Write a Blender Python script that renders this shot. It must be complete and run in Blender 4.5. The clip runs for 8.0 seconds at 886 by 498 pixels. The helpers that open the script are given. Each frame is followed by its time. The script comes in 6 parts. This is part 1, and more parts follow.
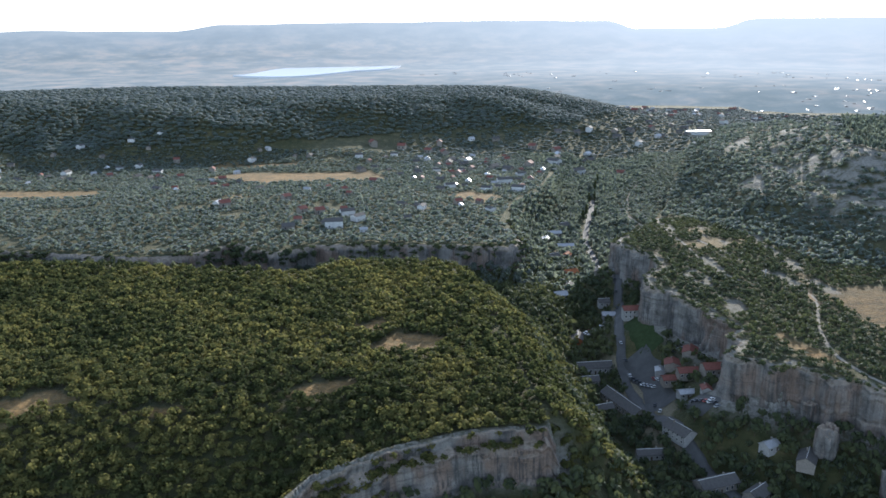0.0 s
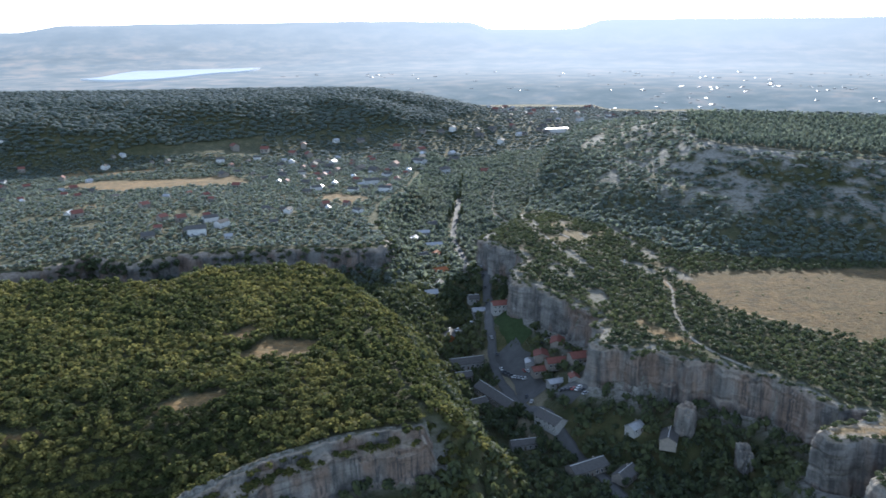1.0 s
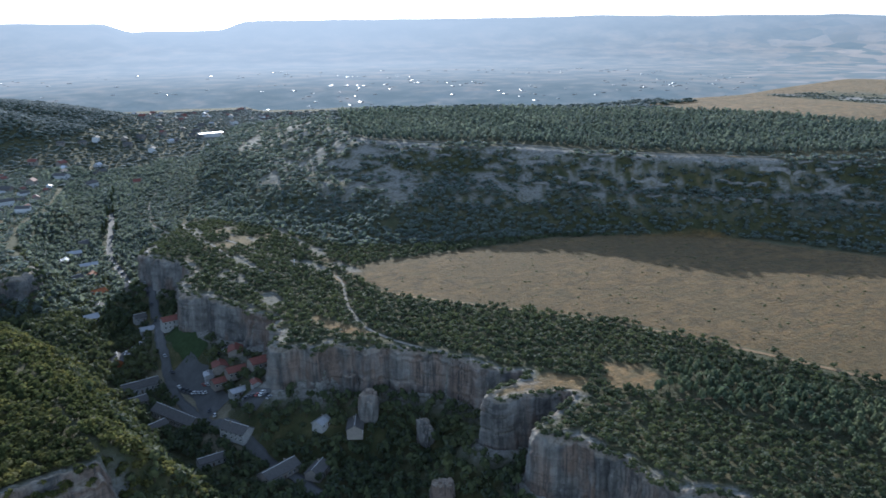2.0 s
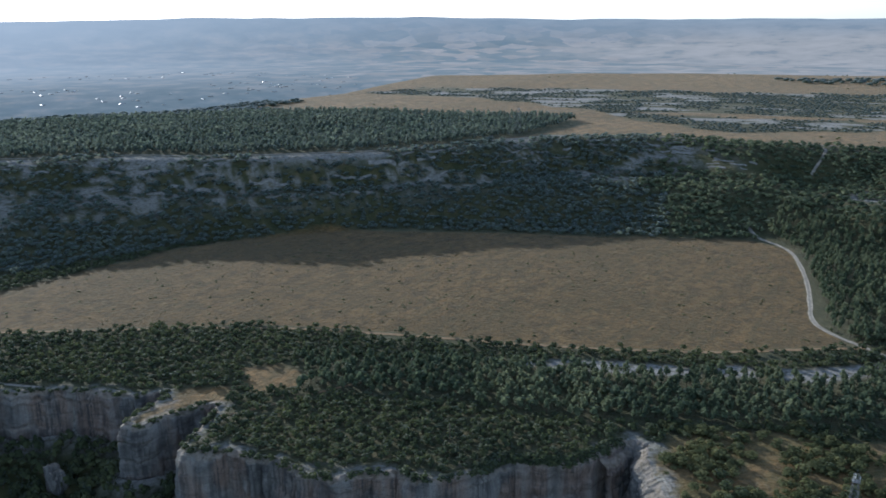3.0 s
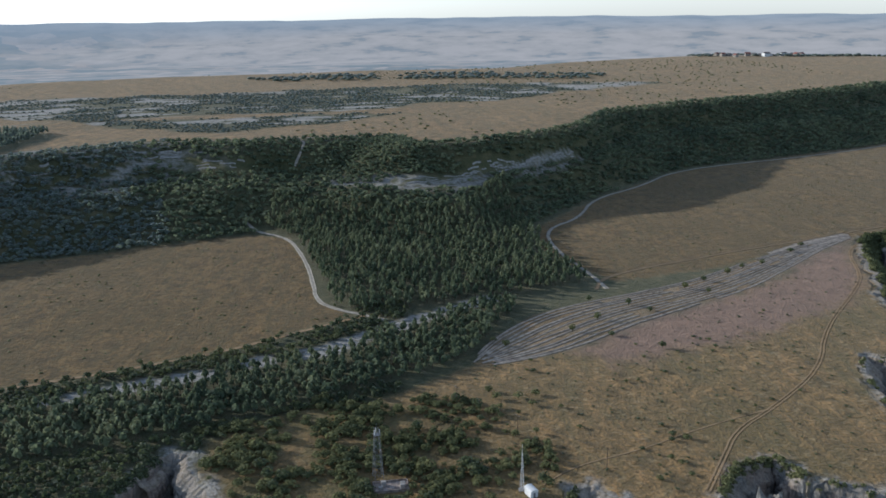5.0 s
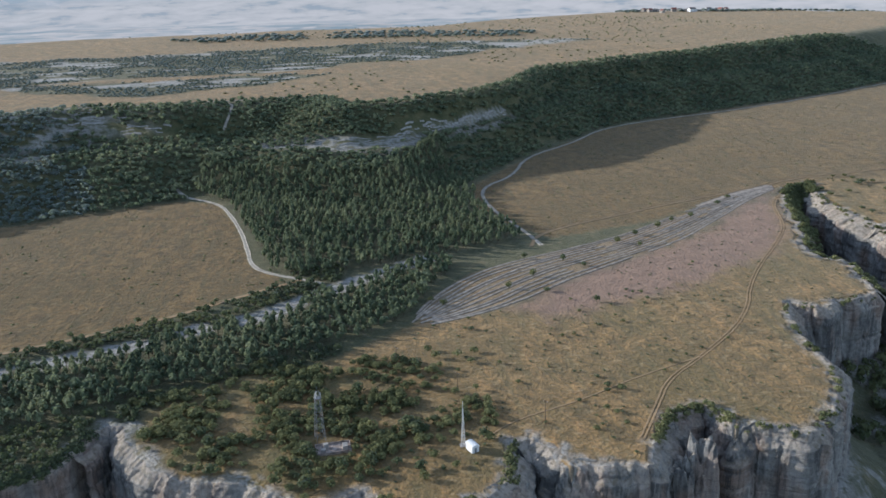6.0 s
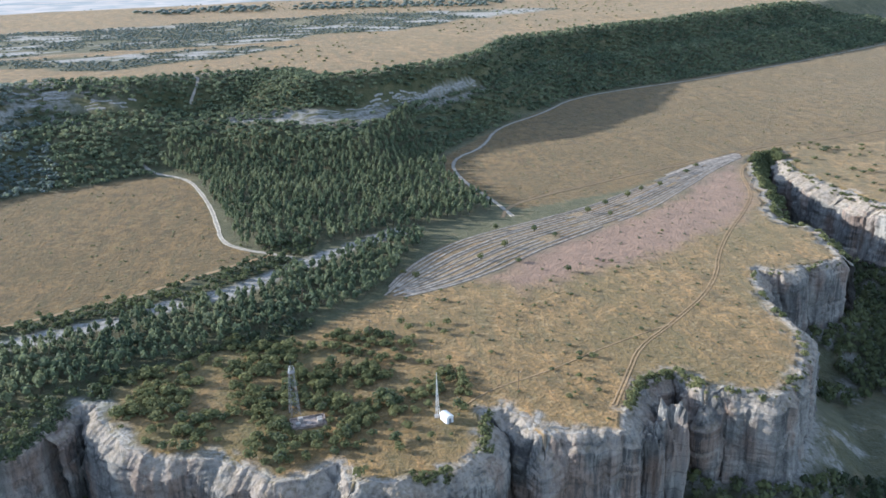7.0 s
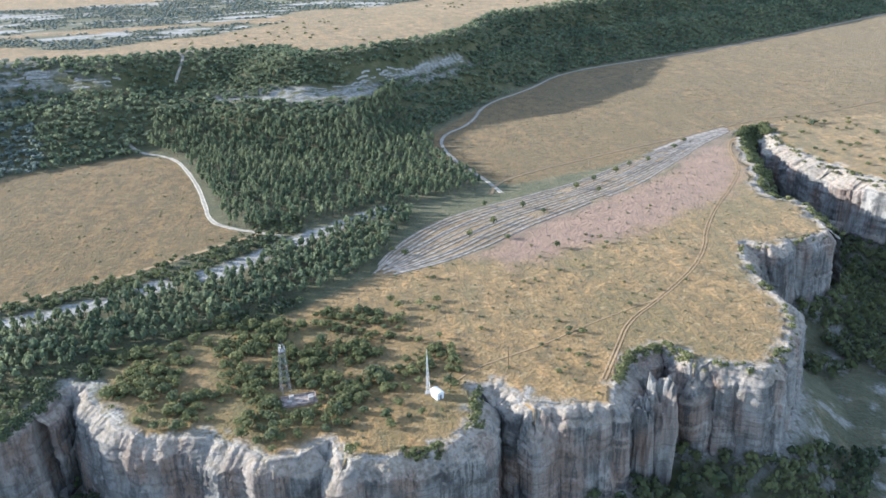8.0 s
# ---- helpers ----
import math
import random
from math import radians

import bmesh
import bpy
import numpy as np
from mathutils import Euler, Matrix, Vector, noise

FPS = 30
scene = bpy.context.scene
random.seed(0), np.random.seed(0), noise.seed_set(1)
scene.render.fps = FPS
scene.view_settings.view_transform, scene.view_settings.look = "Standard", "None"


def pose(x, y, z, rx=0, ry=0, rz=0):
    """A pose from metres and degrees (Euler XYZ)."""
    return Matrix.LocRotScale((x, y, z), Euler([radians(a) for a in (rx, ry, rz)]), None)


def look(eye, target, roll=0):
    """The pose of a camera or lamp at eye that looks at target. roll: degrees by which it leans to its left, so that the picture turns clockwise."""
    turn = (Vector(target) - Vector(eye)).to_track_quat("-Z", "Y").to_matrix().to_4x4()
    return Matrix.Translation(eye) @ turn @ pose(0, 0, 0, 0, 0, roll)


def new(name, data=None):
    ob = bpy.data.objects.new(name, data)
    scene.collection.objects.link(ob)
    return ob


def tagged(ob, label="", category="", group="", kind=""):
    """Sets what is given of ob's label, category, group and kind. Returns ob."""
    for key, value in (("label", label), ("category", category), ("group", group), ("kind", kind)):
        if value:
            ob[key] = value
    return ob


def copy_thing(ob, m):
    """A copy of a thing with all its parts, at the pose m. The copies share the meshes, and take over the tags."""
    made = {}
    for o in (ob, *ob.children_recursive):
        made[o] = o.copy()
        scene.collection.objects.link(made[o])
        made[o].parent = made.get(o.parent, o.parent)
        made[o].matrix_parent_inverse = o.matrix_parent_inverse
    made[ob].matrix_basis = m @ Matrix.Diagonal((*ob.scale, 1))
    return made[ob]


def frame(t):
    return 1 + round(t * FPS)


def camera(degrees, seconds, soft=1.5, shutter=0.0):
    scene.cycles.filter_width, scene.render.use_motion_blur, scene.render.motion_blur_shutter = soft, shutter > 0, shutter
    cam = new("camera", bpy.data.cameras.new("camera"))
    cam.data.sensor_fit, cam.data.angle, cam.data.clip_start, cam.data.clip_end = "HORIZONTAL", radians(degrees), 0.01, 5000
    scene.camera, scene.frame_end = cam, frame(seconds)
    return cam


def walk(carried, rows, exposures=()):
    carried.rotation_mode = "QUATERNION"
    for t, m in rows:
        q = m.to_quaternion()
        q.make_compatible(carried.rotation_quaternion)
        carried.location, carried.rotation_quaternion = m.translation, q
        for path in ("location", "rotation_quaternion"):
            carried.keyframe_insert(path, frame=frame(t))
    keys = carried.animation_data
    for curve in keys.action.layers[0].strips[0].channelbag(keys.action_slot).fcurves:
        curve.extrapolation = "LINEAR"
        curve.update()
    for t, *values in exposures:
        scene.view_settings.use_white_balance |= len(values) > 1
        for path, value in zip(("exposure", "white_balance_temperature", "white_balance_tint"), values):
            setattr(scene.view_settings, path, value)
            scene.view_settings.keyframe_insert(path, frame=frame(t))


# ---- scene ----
# ---------------------------------------------------------------- camera and its walk
EYE = 170.0  # metres above the east plateau


def aim(yaw, pitch, roll):
    return pose(0, 0, EYE) @ pose(0, 0, 0, 0, 0, yaw) @ pose(0, 0, 0, 90 + pitch) @ pose(0, 0, 0, 0, 0, roll)


cam = camera(55.02, 8.0, soft=1.6, shutter=0.1)
TURNS = [(0.0, 0.19, -15.30, -0.73), (0.5, -0.95, -15.31, -0.76), (1.0, -8.92, -15.34, -0.64), (1.2, -14.09, -15.36, -0.58),
         (2.3, -39.21, -15.55, -0.70), (2.5, -44.91, -15.56, -0.66), (3.0, -57.47, -15.61, -0.56), (3.5, -68.29, -15.60, -0.50),
         (4.0, -78.65, -15.57, -0.65), (4.5, -86.69, -15.59, -0.68), (5.0, -91.13, -15.81, -0.81), (5.2, -92.35, -16.13, -0.80), (6.3, -96.41, -19.50, -1.21), (6.5, -96.84, -20.05, -1.22),
         (7.0, -97.58, -20.44, -1.35), (7.5, -98.10, -20.84, -1.49), (8.0, -98.33, -22.00, -1.65)]
EXPOSURES = [(0.0, 1.12, 5400, 10), (1.0, 1.17, 5250, 10), (2.5, 0.52, 4950, 8), (3.0, 0.38, 4950, 8), (4.0, 0.1, 4950, 8), (5.0, 0.35, 5150, 9), (6.5, 1.17, 5200, 10), (7.0, 1.49, 5150, 10), (7.5, 1.67, 5150, 10), (8.0, 1.87, 5150, 10)]
walk(cam, [(t, aim(a, b, c)) for t, a, b, c in TURNS], EXPOSURES)

# ---------------------------------------------------------------- sky and sun
SUN_AZ, SUN_EL = 21.0, 15.5
world = bpy.data.worlds.new("world")
scene.world = world
world.use_nodes = True
wn, wl = world.node_tree.nodes, world.node_tree.links
sky = wn.new("ShaderNodeTexSky")
sky.sky_type, sky.sun_disc = "NISHITA", False
sky.sun_elevation, sky.sun_rotation = radians(SUN_EL), radians(SUN_AZ)
sky.altitude, sky.air_density, sky.dust_density, sky.ozone_density = 400, 1.0, 0.3, 1.2
hazy = wn.new("ShaderNodeHueSaturation")
hazy.inputs["Saturation"].default_value = 0.55
wl.new(sky.outputs["Color"], hazy.inputs["Color"])
wl.new(hazy.outputs["Color"], wn["Background"].inputs["Color"])
wn["Background"].inputs["Strength"].default_value = 0.135

sun = new("sun", bpy.data.lights.new("sun", "SUN"))
sun.data.energy, sun.data.angle, sun.data.color = 3.7, radians(0.6), (1.0, 0.85, 0.65)
sd = (math.sin(radians(SUN_AZ)) * math.cos(radians(SUN_EL)), math.cos(radians(SUN_AZ)) * math.cos(radians(SUN_EL)), math.sin(radians(SUN_EL)))
sun.matrix_world = look((sd[0] * 900, sd[1] * 900, sd[2] * 900 + 200), (0, 0, 200))

# ---------------------------------------------------------------- materials
class Nodes:
    """Short hand for building a material."""

    def __init__(self, name):
        self.mat = bpy.data.materials.new(name)
        self.mat.use_nodes = True
        self.t = self.mat.node_tree
        self.t.nodes.clear()
        self.out = self.t.nodes.new("ShaderNodeOutputMaterial")

    def n(self, kind, **inputs):
        node = self.t.nodes.new("ShaderNode" + kind)
        for k, v in inputs.items():
            self.set(node, k.replace("_", " "), v)
        return node

    def set(self, node, key, v):
        sock = node.inputs[key] if not key.isdigit() else node.inputs[int(key)]
        if isinstance(v, bpy.types.NodeSocket):
            self.t.links.new(v, sock)
        else:
            sock.default_value = v

    def noise(self, scale, detail=4.0, rough=0.6, vec=None):
        node = self.n("TexNoise", Scale=scale, Detail=detail, Roughness=rough)
        self.set(node, "Vector", vec if vec is not None else self.pos())
        return node.outputs["Fac"]

    def pos(self, sx=1.0, sy=1.0, sz=1.0):
        g = self.n("NewGeometry")
        if (sx, sy, sz) == (1.0, 1.0, 1.0):
            return g.outputs["Position"]
        m = self.n("VectorMath")
        m.operation = "MULTIPLY"
        self.set(m, "0", g.outputs["Position"])
        m.inputs[1].default_value = (sx, sy, sz)
        return m.outputs[0]

    def ramp(self, fac, stops):
        r = self.n("ValToRGB", Fac=fac)
        e = r.color_ramp.elements
        while len(e) < len(stops):
            e.new(0.5)
        for el, (p, c) in zip(e, stops):
            el.position = p
            el.color = (*c, 1) if isinstance(c, tuple) else (c, c, c, 1)
        return r.outputs["Color"]

    def mix(self, fac, a, b, how="MIX"):
        m = self.n("MixRGB", Fac=fac)
        m.blend_type = how
        for k, v in (("Color1", a), ("Color2", b)):
            self.set(m, k, (*v, 1) if isinstance(v, tuple) else v)
        return m.outputs["Color"]

    def math(self, op, a, b=0.5):
        m = self.n("Math")
        m.operation = op
        self.set(m, "0", a)
        self.set(m, "1", b)
        return m.outputs[0]

    def attr(self, name):
        a = self.n("Attribute")
        a.attribute_name = name
        return a

    def bump(self, height, strength=0.5, distance=0.3):
        return self.n("Bump", Height=height, Strength=strength, Distance=distance).outputs["Normal"]

    def done(self, color, rough=0.9, normal=None, spec=0.2, metal=0.0, sheen=0.0, leaf=0.0, sheen_tint=(0.8, 0.9, 1.0)):
        p = self.n("BsdfPrincipled", Roughness=rough, Metallic=metal)
        self.set(p, "Base Color", (*color, 1) if isinstance(color, tuple) else color)
        p.inputs["Specular IOR Level"].default_value = spec
        if sheen:
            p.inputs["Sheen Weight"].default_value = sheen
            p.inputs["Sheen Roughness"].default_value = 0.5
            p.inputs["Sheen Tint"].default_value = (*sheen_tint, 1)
        if normal is not None:
            self.set(p, "Normal", normal)
        shader = p.outputs[0]
        if leaf:
            tr = self.n("BsdfTranslucent")
            self.set(tr, "Color", (*color, 1) if isinstance(color, tuple) else color)
            m = self.n("MixShader", Fac=leaf)
            self.t.links.new(shader, m.inputs[1])
            self.t.links.new(tr.outputs[0], m.inputs[2])
            shader = m.outputs[0]
        self.t.links.new(shader, self.out.inputs["Surface"])
        return self.mat


def make_ground():
    k = Nodes("ground_cover")
    cover = k.n("SeparateColor", Color=k.attr("cover").outputs["Color"])
    extra = k.n("SeparateColor", Color=k.attr("extra").outputs["Color"])
    big, mid, fine = k.noise(0.012, 3), k.noise(0.09, 5, 0.65), k.noise(0.7, 4, 0.7)
    tuft = k.noise(0.33, 3, 0.55)
    # floor of the scrub: earth, dry litter and low green growth
    scrub = k.ramp(mid, [(0.3, (0.035, 0.045, 0.018)), (0.55, (0.075, 0.075, 0.032)), (0.75, (0.16, 0.13, 0.065))])
    # dry summer grass
    straw = k.ramp(mid, [(0.37, (0.125, 0.082, 0.031)), (0.5, (0.255, 0.154, 0.054)), (0.63, (0.36, 0.218, 0.08))])
    straw = k.mix(k.ramp(big, [(0.44, 0.0), (0.6, 0.7)]), straw, (0.195, 0.128, 0.046), "MIX")
    straw = k.mix(k.ramp(tuft, [(0.40, 0.4), (0.54, 0.0)]), straw, (0.085, 0.066, 0.028))
    row = k.noise(1.0, 4, 0.6, k.pos(0.035, 0.16, 0.1))
    straw = k.mix(k.ramp(row, [(0.38, 0.5), (0.47, 0.0), (0.58, 0.0), (0.68, 0.35)]), straw, k.mix(k.ramp(row, [(0.45, 0.0), (0.55, 1.0)]), (0.13, 0.105, 0.042), (0.44, 0.235, 0.08)))
    clump = k.noise(0.16, 2, 0.5)
    straw = k.mix(k.ramp(clump, [(0.30, 0.3), (0.40, 0.0), (0.60, 0.0), (0.72, 0.25)]), straw, (0.10, 0.085, 0.035))
    fleck = k.noise(1.0, 2, 0.5, k.pos(0.24, 0.18, 0.3))
    straw = k.mix(k.ramp(fleck, [(0.31, 0.5), (0.38, 0.0), (0.61, 0.0), (0.67, 0.4)]), straw, k.mix(k.ramp(fleck, [(0.45, 0.0), (0.55, 1.0)]), (0.055, 0.055, 0.022), (0.38, 0.28, 0.14)))
    straw = k.mix(k.ramp(fine, [(0.40, 0.6), (0.53, 0.0)]), straw, (0.105, 0.08, 0.036))
    straw = k.mix(extra.outputs[2], straw, k.mix(1.0, straw, (0.62, 0.61, 0.52), "MULTIPLY"))
    rock = k.ramp(fine, [(0.25, (0.15, 0.14, 0.125)), (0.5, (0.29, 0.275, 0.245)), (0.75, (0.44, 0.42, 0.38))])
    red = k.ramp(mid, [(0.3, (0.18, 0.112, 0.08)), (0.6, (0.262, 0.162, 0.115)), (0.8, (0.285, 0.195, 0.13))])
    dirt = k.ramp(fine, [(0.3, (0.30, 0.25, 0.17)), (0.7, (0.46, 0.40, 0.30))])
    moss = k.ramp(fine, [(0.3, (0.05, 0.06, 0.02)), (0.7, (0.10, 0.105, 0.035))])
    c = k.mix(cover.outputs[0], scrub, straw)
    c = k.mix(extra.outputs[1], c, moss)
    c = k.mix(cover.outputs[2], c, red)
    rocky = k.math("MULTIPLY", cover.outputs[1], k.ramp(tuft, [(0.36, 0.35), (0.5, 1.0)]))
    c = k.mix(rocky, c, rock)
    c = k.mix(extra.outputs[0], c, dirt)
    h = k.math("ADD", k.math("MULTIPLY", tuft, 1.2), fine)
    return k.done(c, 0.95, k.bump(h, 0.8, 0.9), 0.1, sheen=0.12, sheen_tint=(1.0, 0.9, 0.75))


def make_rock():
    k = Nodes("limestone")
    drip = k.noise(1.0, 5, 0.6, k.pos(0.85, 0.85, 0.035))
    broad = k.noise(1.0, 3, 0.5, k.pos(0.13, 0.13, 0.016))
    beds = k.noise(1.0, 4, 0.6, k.pos(0.03, 0.03, 1.1))
    blot, fine, tint = k.noise(0.10, 5, 0.62), k.noise(1.3, 5, 0.7), k.noise(1.0, 3, 0.5, k.pos(0.06, 0.06, 0.03))
    c = k.ramp(blot, [(0.36, (0.095, 0.092, 0.088)), (0.47, (0.175, 0.168, 0.155)), (0.56, (0.245, 0.232, 0.21)), (0.68, (0.33, 0.312, 0.28))])
    c = k.mix(k.ramp(tint, [(0.47, 0.0), (0.58, 0.75)]), c, (0.28, 0.20, 0.15))
    c = k.mix(k.ramp(broad, [(0.5, 0.0), (0.64, 0.55)]), c, (0.34, 0.325, 0.295))
    wet = k.math("MULTIPLY", k.ramp(drip, [(0.42, 0.85), (0.54, 0.0)]), k.ramp(broad, [(0.36, 1.0), (0.6, 0.25)]))
    c = k.mix(wet, c, (0.075, 0.074, 0.073))
    c = k.mix(k.ramp(beds, [(0.34, 0.4), (0.43, 0.0)]), c, (0.08, 0.077, 0.072))
    c = k.mix(k.ramp(fine, [(0.34, 0.5), (0.44, 0.0), (0.6, 0.0), (0.72, 0.4)]), c, k.mix(k.ramp(fine, [(0.45, 0.0), (0.55, 1.0)]), (0.06, 0.058, 0.054), (0.40, 0.38, 0.335)))
    # upward faces are painted paler, as if sunlit, with thin tufts of grass
    up = k.n("SeparateXYZ", Vector=k.n("NewGeometry").outputs["Normal"]).outputs[2]
    c = k.mix(k.ramp(up, [(0.4, 0.0), (0.8, 0.75)]), c, k.mix(k.ramp(k.noise(0.5, 4, 0.6), [(0.38, 0.9), (0.56, 0.0)]), (0.41, 0.35, 0.28), (0.22, 0.18, 0.115)))
    h = k.math("ADD", k.math("MULTIPLY", beds, 0.8), k.math("ADD", k.math("MULTIPLY", drip, 0.6), fine))
    return k.done(c, 0.92, k.bump(h, 0.9, 0.9), 0.1)


def make_leaf(name, dark, mid, light, leaf=0.25, sheen=0.15, spec=0.1):
    k = Nodes(name)
    tone = k.attr("tone").outputs["Fac"]
    g = k.n("NewGeometry")
    isl = g.outputs["Random Per Island"]
    patch = k.noise(0.02, 3)
    f = k.math("ADD", k.math("MULTIPLY", tone, 0.6), k.math("ADD", k.math("MULTIPLY", isl, 0.25), k.math("MULTIPLY", patch, 0.4)))
    c = k.ramp(f, [(0.25, dark), (0.58, mid), (0.9, light)])
    return k.done(c, 0.75, None, spec, sheen=sheen, leaf=leaf)


def plain(name, color, rough=0.8, spec=0.3, metal=0.0, vary=0.25, scale=0.8, bump=0.2):
    k = Nodes(name)
    a, b = k.noise(scale, 4, 0.65), k.noise(scale * 7, 3, 0.6)
    dark = tuple(v * (1 - vary) for v in color)
    c = k.mix(k.ramp(a, [(0.35, 0.0), (0.65, 1.0)]), dark, color)
    c = k.mix(k.ramp(b, [(0.3, 0.5), (0.5, 0.0)]), c, tuple(v * (1 - vary * 1.3) for v in color))
    return k.done(c, rough, k.bump(b, bump, 0.05), spec, metal)


GROUND, ROCK = make_ground(), make_rock()
LEAF_SCRUB = make_leaf("oak_scrub_leaves", (0.05, 0.061, 0.026), (0.094, 0.106, 0.040), (0.19, 0.178, 0.060), 0.5, 0.0, 0.06)
LEAF_PINE = make_leaf("pine_needles", (0.082, 0.108, 0.062), (0.136, 0.164, 0.09), (0.20, 0.22, 0.12), 0.45, 0.1)
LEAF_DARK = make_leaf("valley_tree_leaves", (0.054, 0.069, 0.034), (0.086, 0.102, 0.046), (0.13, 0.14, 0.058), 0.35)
# pale base and strong bluish sheen imitate haze on distant trees
LEAF_HAZED = make_leaf("hazed_leaves", (0.115, 0.145, 0.105), (0.145, 0.175, 0.125), (0.18, 0.205, 0.145), 0.6, 0.8)
LEAF_OLIVE = make_leaf("olive_shrub_leaves", (0.092, 0.104, 0.048), (0.15, 0.16, 0.072), (0.21, 0.21, 0.095), 0.45, 0.0)
BARK = plain("bark", (0.12, 0.09, 0.065), 0.95, 0.1)
ROAD_DIRT = plain("limestone_gravel_track", (0.43, 0.385, 0.31), 0.95, 0.1, vary=0.45, scale=0.3)
ROAD_EARTH = plain("earth_track", (0.31, 0.22, 0.125), 0.95, 0.1, vary=0.3, scale=0.3)
ASPHALT = plain("asphalt", (0.12, 0.118, 0.112), 0.85, 0.3, vary=0.25, scale=0.2)
CABLE = plain("dark_cable", (0.04, 0.04, 0.04), 0.8, 0.2)
STEEL = plain("galvanised_steel", (0.21, 0.215, 0.22), 0.65, 0.3, 0.2)
WHITE = plain("white_paint", (0.74, 0.73, 0.70), 0.7)
# white paint darkened to put the valley's shade into the walls
DIM_WHITE = plain("dimmed_white_wall", (0.43, 0.42, 0.395), 0.85, 0.1)
PLASTER = plain("pale_plaster", (0.33, 0.295, 0.25), 0.9, 0.1)
SLATE = plain("grey_roof_sheet", (0.135, 0.127, 0.118), 0.8, 0.15)
TILE_RED = plain("red_roof_sheet", (0.24, 0.095, 0.07), 0.75, 0.3)
TILE_ORANGE = plain("orange_roof_tile", (0.45, 0.16, 0.06), 0.75, 0.3)
TIN = plain("bright_tin_roof", (0.50, 0.50, 0.50), 0.38, 0.4, 0.4)
GLASS = plain("dark_window_glass", (0.03, 0.035, 0.04), 0.12, 0.6, vary=0.1, bump=0.0)
CONCRETE = plain("pale_concrete", (0.39, 0.355, 0.31), 0.9, 0.15)

# ---------------------------------------------------------------- shape of the land
def _hash(ix, iy, seed):
    h = (ix * 374761393 + iy * 668265263 + seed * 144665) & 0x7FFFFFFF
    h = ((h ^ (h >> 13)) * 1274126177) & 0x7FFFFFFF
    return ((h ^ (h >> 16)) & 0xFFFF) / 65535.0


def vnoise(x, y, seed=0):
    ix, iy = np.floor(x).astype(np.int64), np.floor(y).astype(np.int64)
    fx, fy = x - ix, y - iy
    fx, fy = fx * fx * (3 - 2 * fx), fy * fy * (3 - 2 * fy)
    a, b = _hash(ix, iy, seed), _hash(ix + 1, iy, seed)
    c, d = _hash(ix, iy + 1, seed), _hash(ix + 1, iy + 1, seed)
    return (a + (b - a) * fx) * (1 - fy) + (c + (d - c) * fx) * fy


def fbm(x, y, octaves=4, seed=0, gain=0.5):
    """Rolling noise of about -0.5 to 0.5."""
    total, amp, norm = 0.0, 1.0, 0.0
    for o in range(octaves):
        total = total + amp * (vnoise(x * 2**o + 17.3 * o, y * 2**o - 9.1 * o, seed + o) - 0.5)
        norm += amp
        amp *= gain
    return total / norm


def sstep(a, b, v):
    f = np.clip((v - a) / (b - a), 0, 1)
    return f * f * (3 - 2 * f)


def line_dist(x, y, pts, reach=1e6):
    """Distance to a line; past the reach it is just the reach."""
    best = np.full(x.shape, reach * reach)
    flat, fx, fy = best.ravel(), x.ravel(), y.ravel()
    for (ax, ay), (bx, by) in zip(pts[:-1], pts[1:]):
        ux, uy = bx - ax, by - ay
        m = slice(None)
        if reach < 1e5:
            m = np.flatnonzero((fx > min(ax, bx) - reach) & (fx < max(ax, bx) + reach) & (fy > min(ay, by) - reach) & (fy < max(ay, by) + reach))
        px, py = fx[m], fy[m]
        f = np.clip(((px - ax) * ux + (py - ay) * uy) / (ux * ux + uy * uy + 1e-9), 0, 1)
        flat[m] = np.minimum(flat[m], (px - ax - f * ux) ** 2 + (py - ay - f * uy) ** 2)
    return np.sqrt(flat.reshape(x.shape))


def inside(x, y, pts):
    flag = np.zeros(x.size, bool)
    fx, fy = x.ravel(), y.ravel()
    for (ax, ay), (bx, by) in zip(pts, pts[1:] + pts[:1]):
        m = np.flatnonzero((ay > fy) != (by > fy))
        flag[m] ^= fx[m] < (bx - ax) * (fy[m] - ay) / (by - ay + 1e-12) + ax
    return flag.reshape(x.shape)


def area_dist(x, y, pts, reach=1e6):
    """Distance to an outline, negative inside it."""
    d = line_dist(x, y, pts + pts[:1], reach)
    return np.where(inside(x, y, pts), -d, d)


def soften(pts, rounds=2):
    for _ in range(rounds):
        out = [pts[0]]
        for (ax, ay), (bx, by) in zip(pts[:-1], pts[1:]):
            out += [(0.75 * ax + 0.25 * bx, 0.75 * ay + 0.25 * by), (0.25 * ax + 0.75 * bx, 0.25 * ay + 0.75 * by)]
        pts = out + [pts[-1]]
    return pts


def crumble(pts, gap, amount, seed):
    """A rim broken into short uneven stretches."""
    p = np.array(pts, float)
    s = np.concatenate([[0], np.cumsum(np.hypot(*np.diff(p, axis=0).T))])
    q = np.unique(np.concatenate([s, np.arange(0, s[-1], gap)]))
    x, y = np.interp(q, s, p[:, 0]), np.interp(q, s, p[:, 1])
    tx, ty = np.gradient(x), np.gradient(y)
    ln = np.hypot(tx, ty) + 1e-9
    off = (fbm(q / 5.5, q * 0 + 0.3, 3, seed, 0.7) * 2 * amount) * sstep(0, 8, q) * sstep(0, 8, s[-1] - q)
    return [(float(a), float(b)) for a, b in zip(x - ty / ln * off, y + tx / ln * off)]


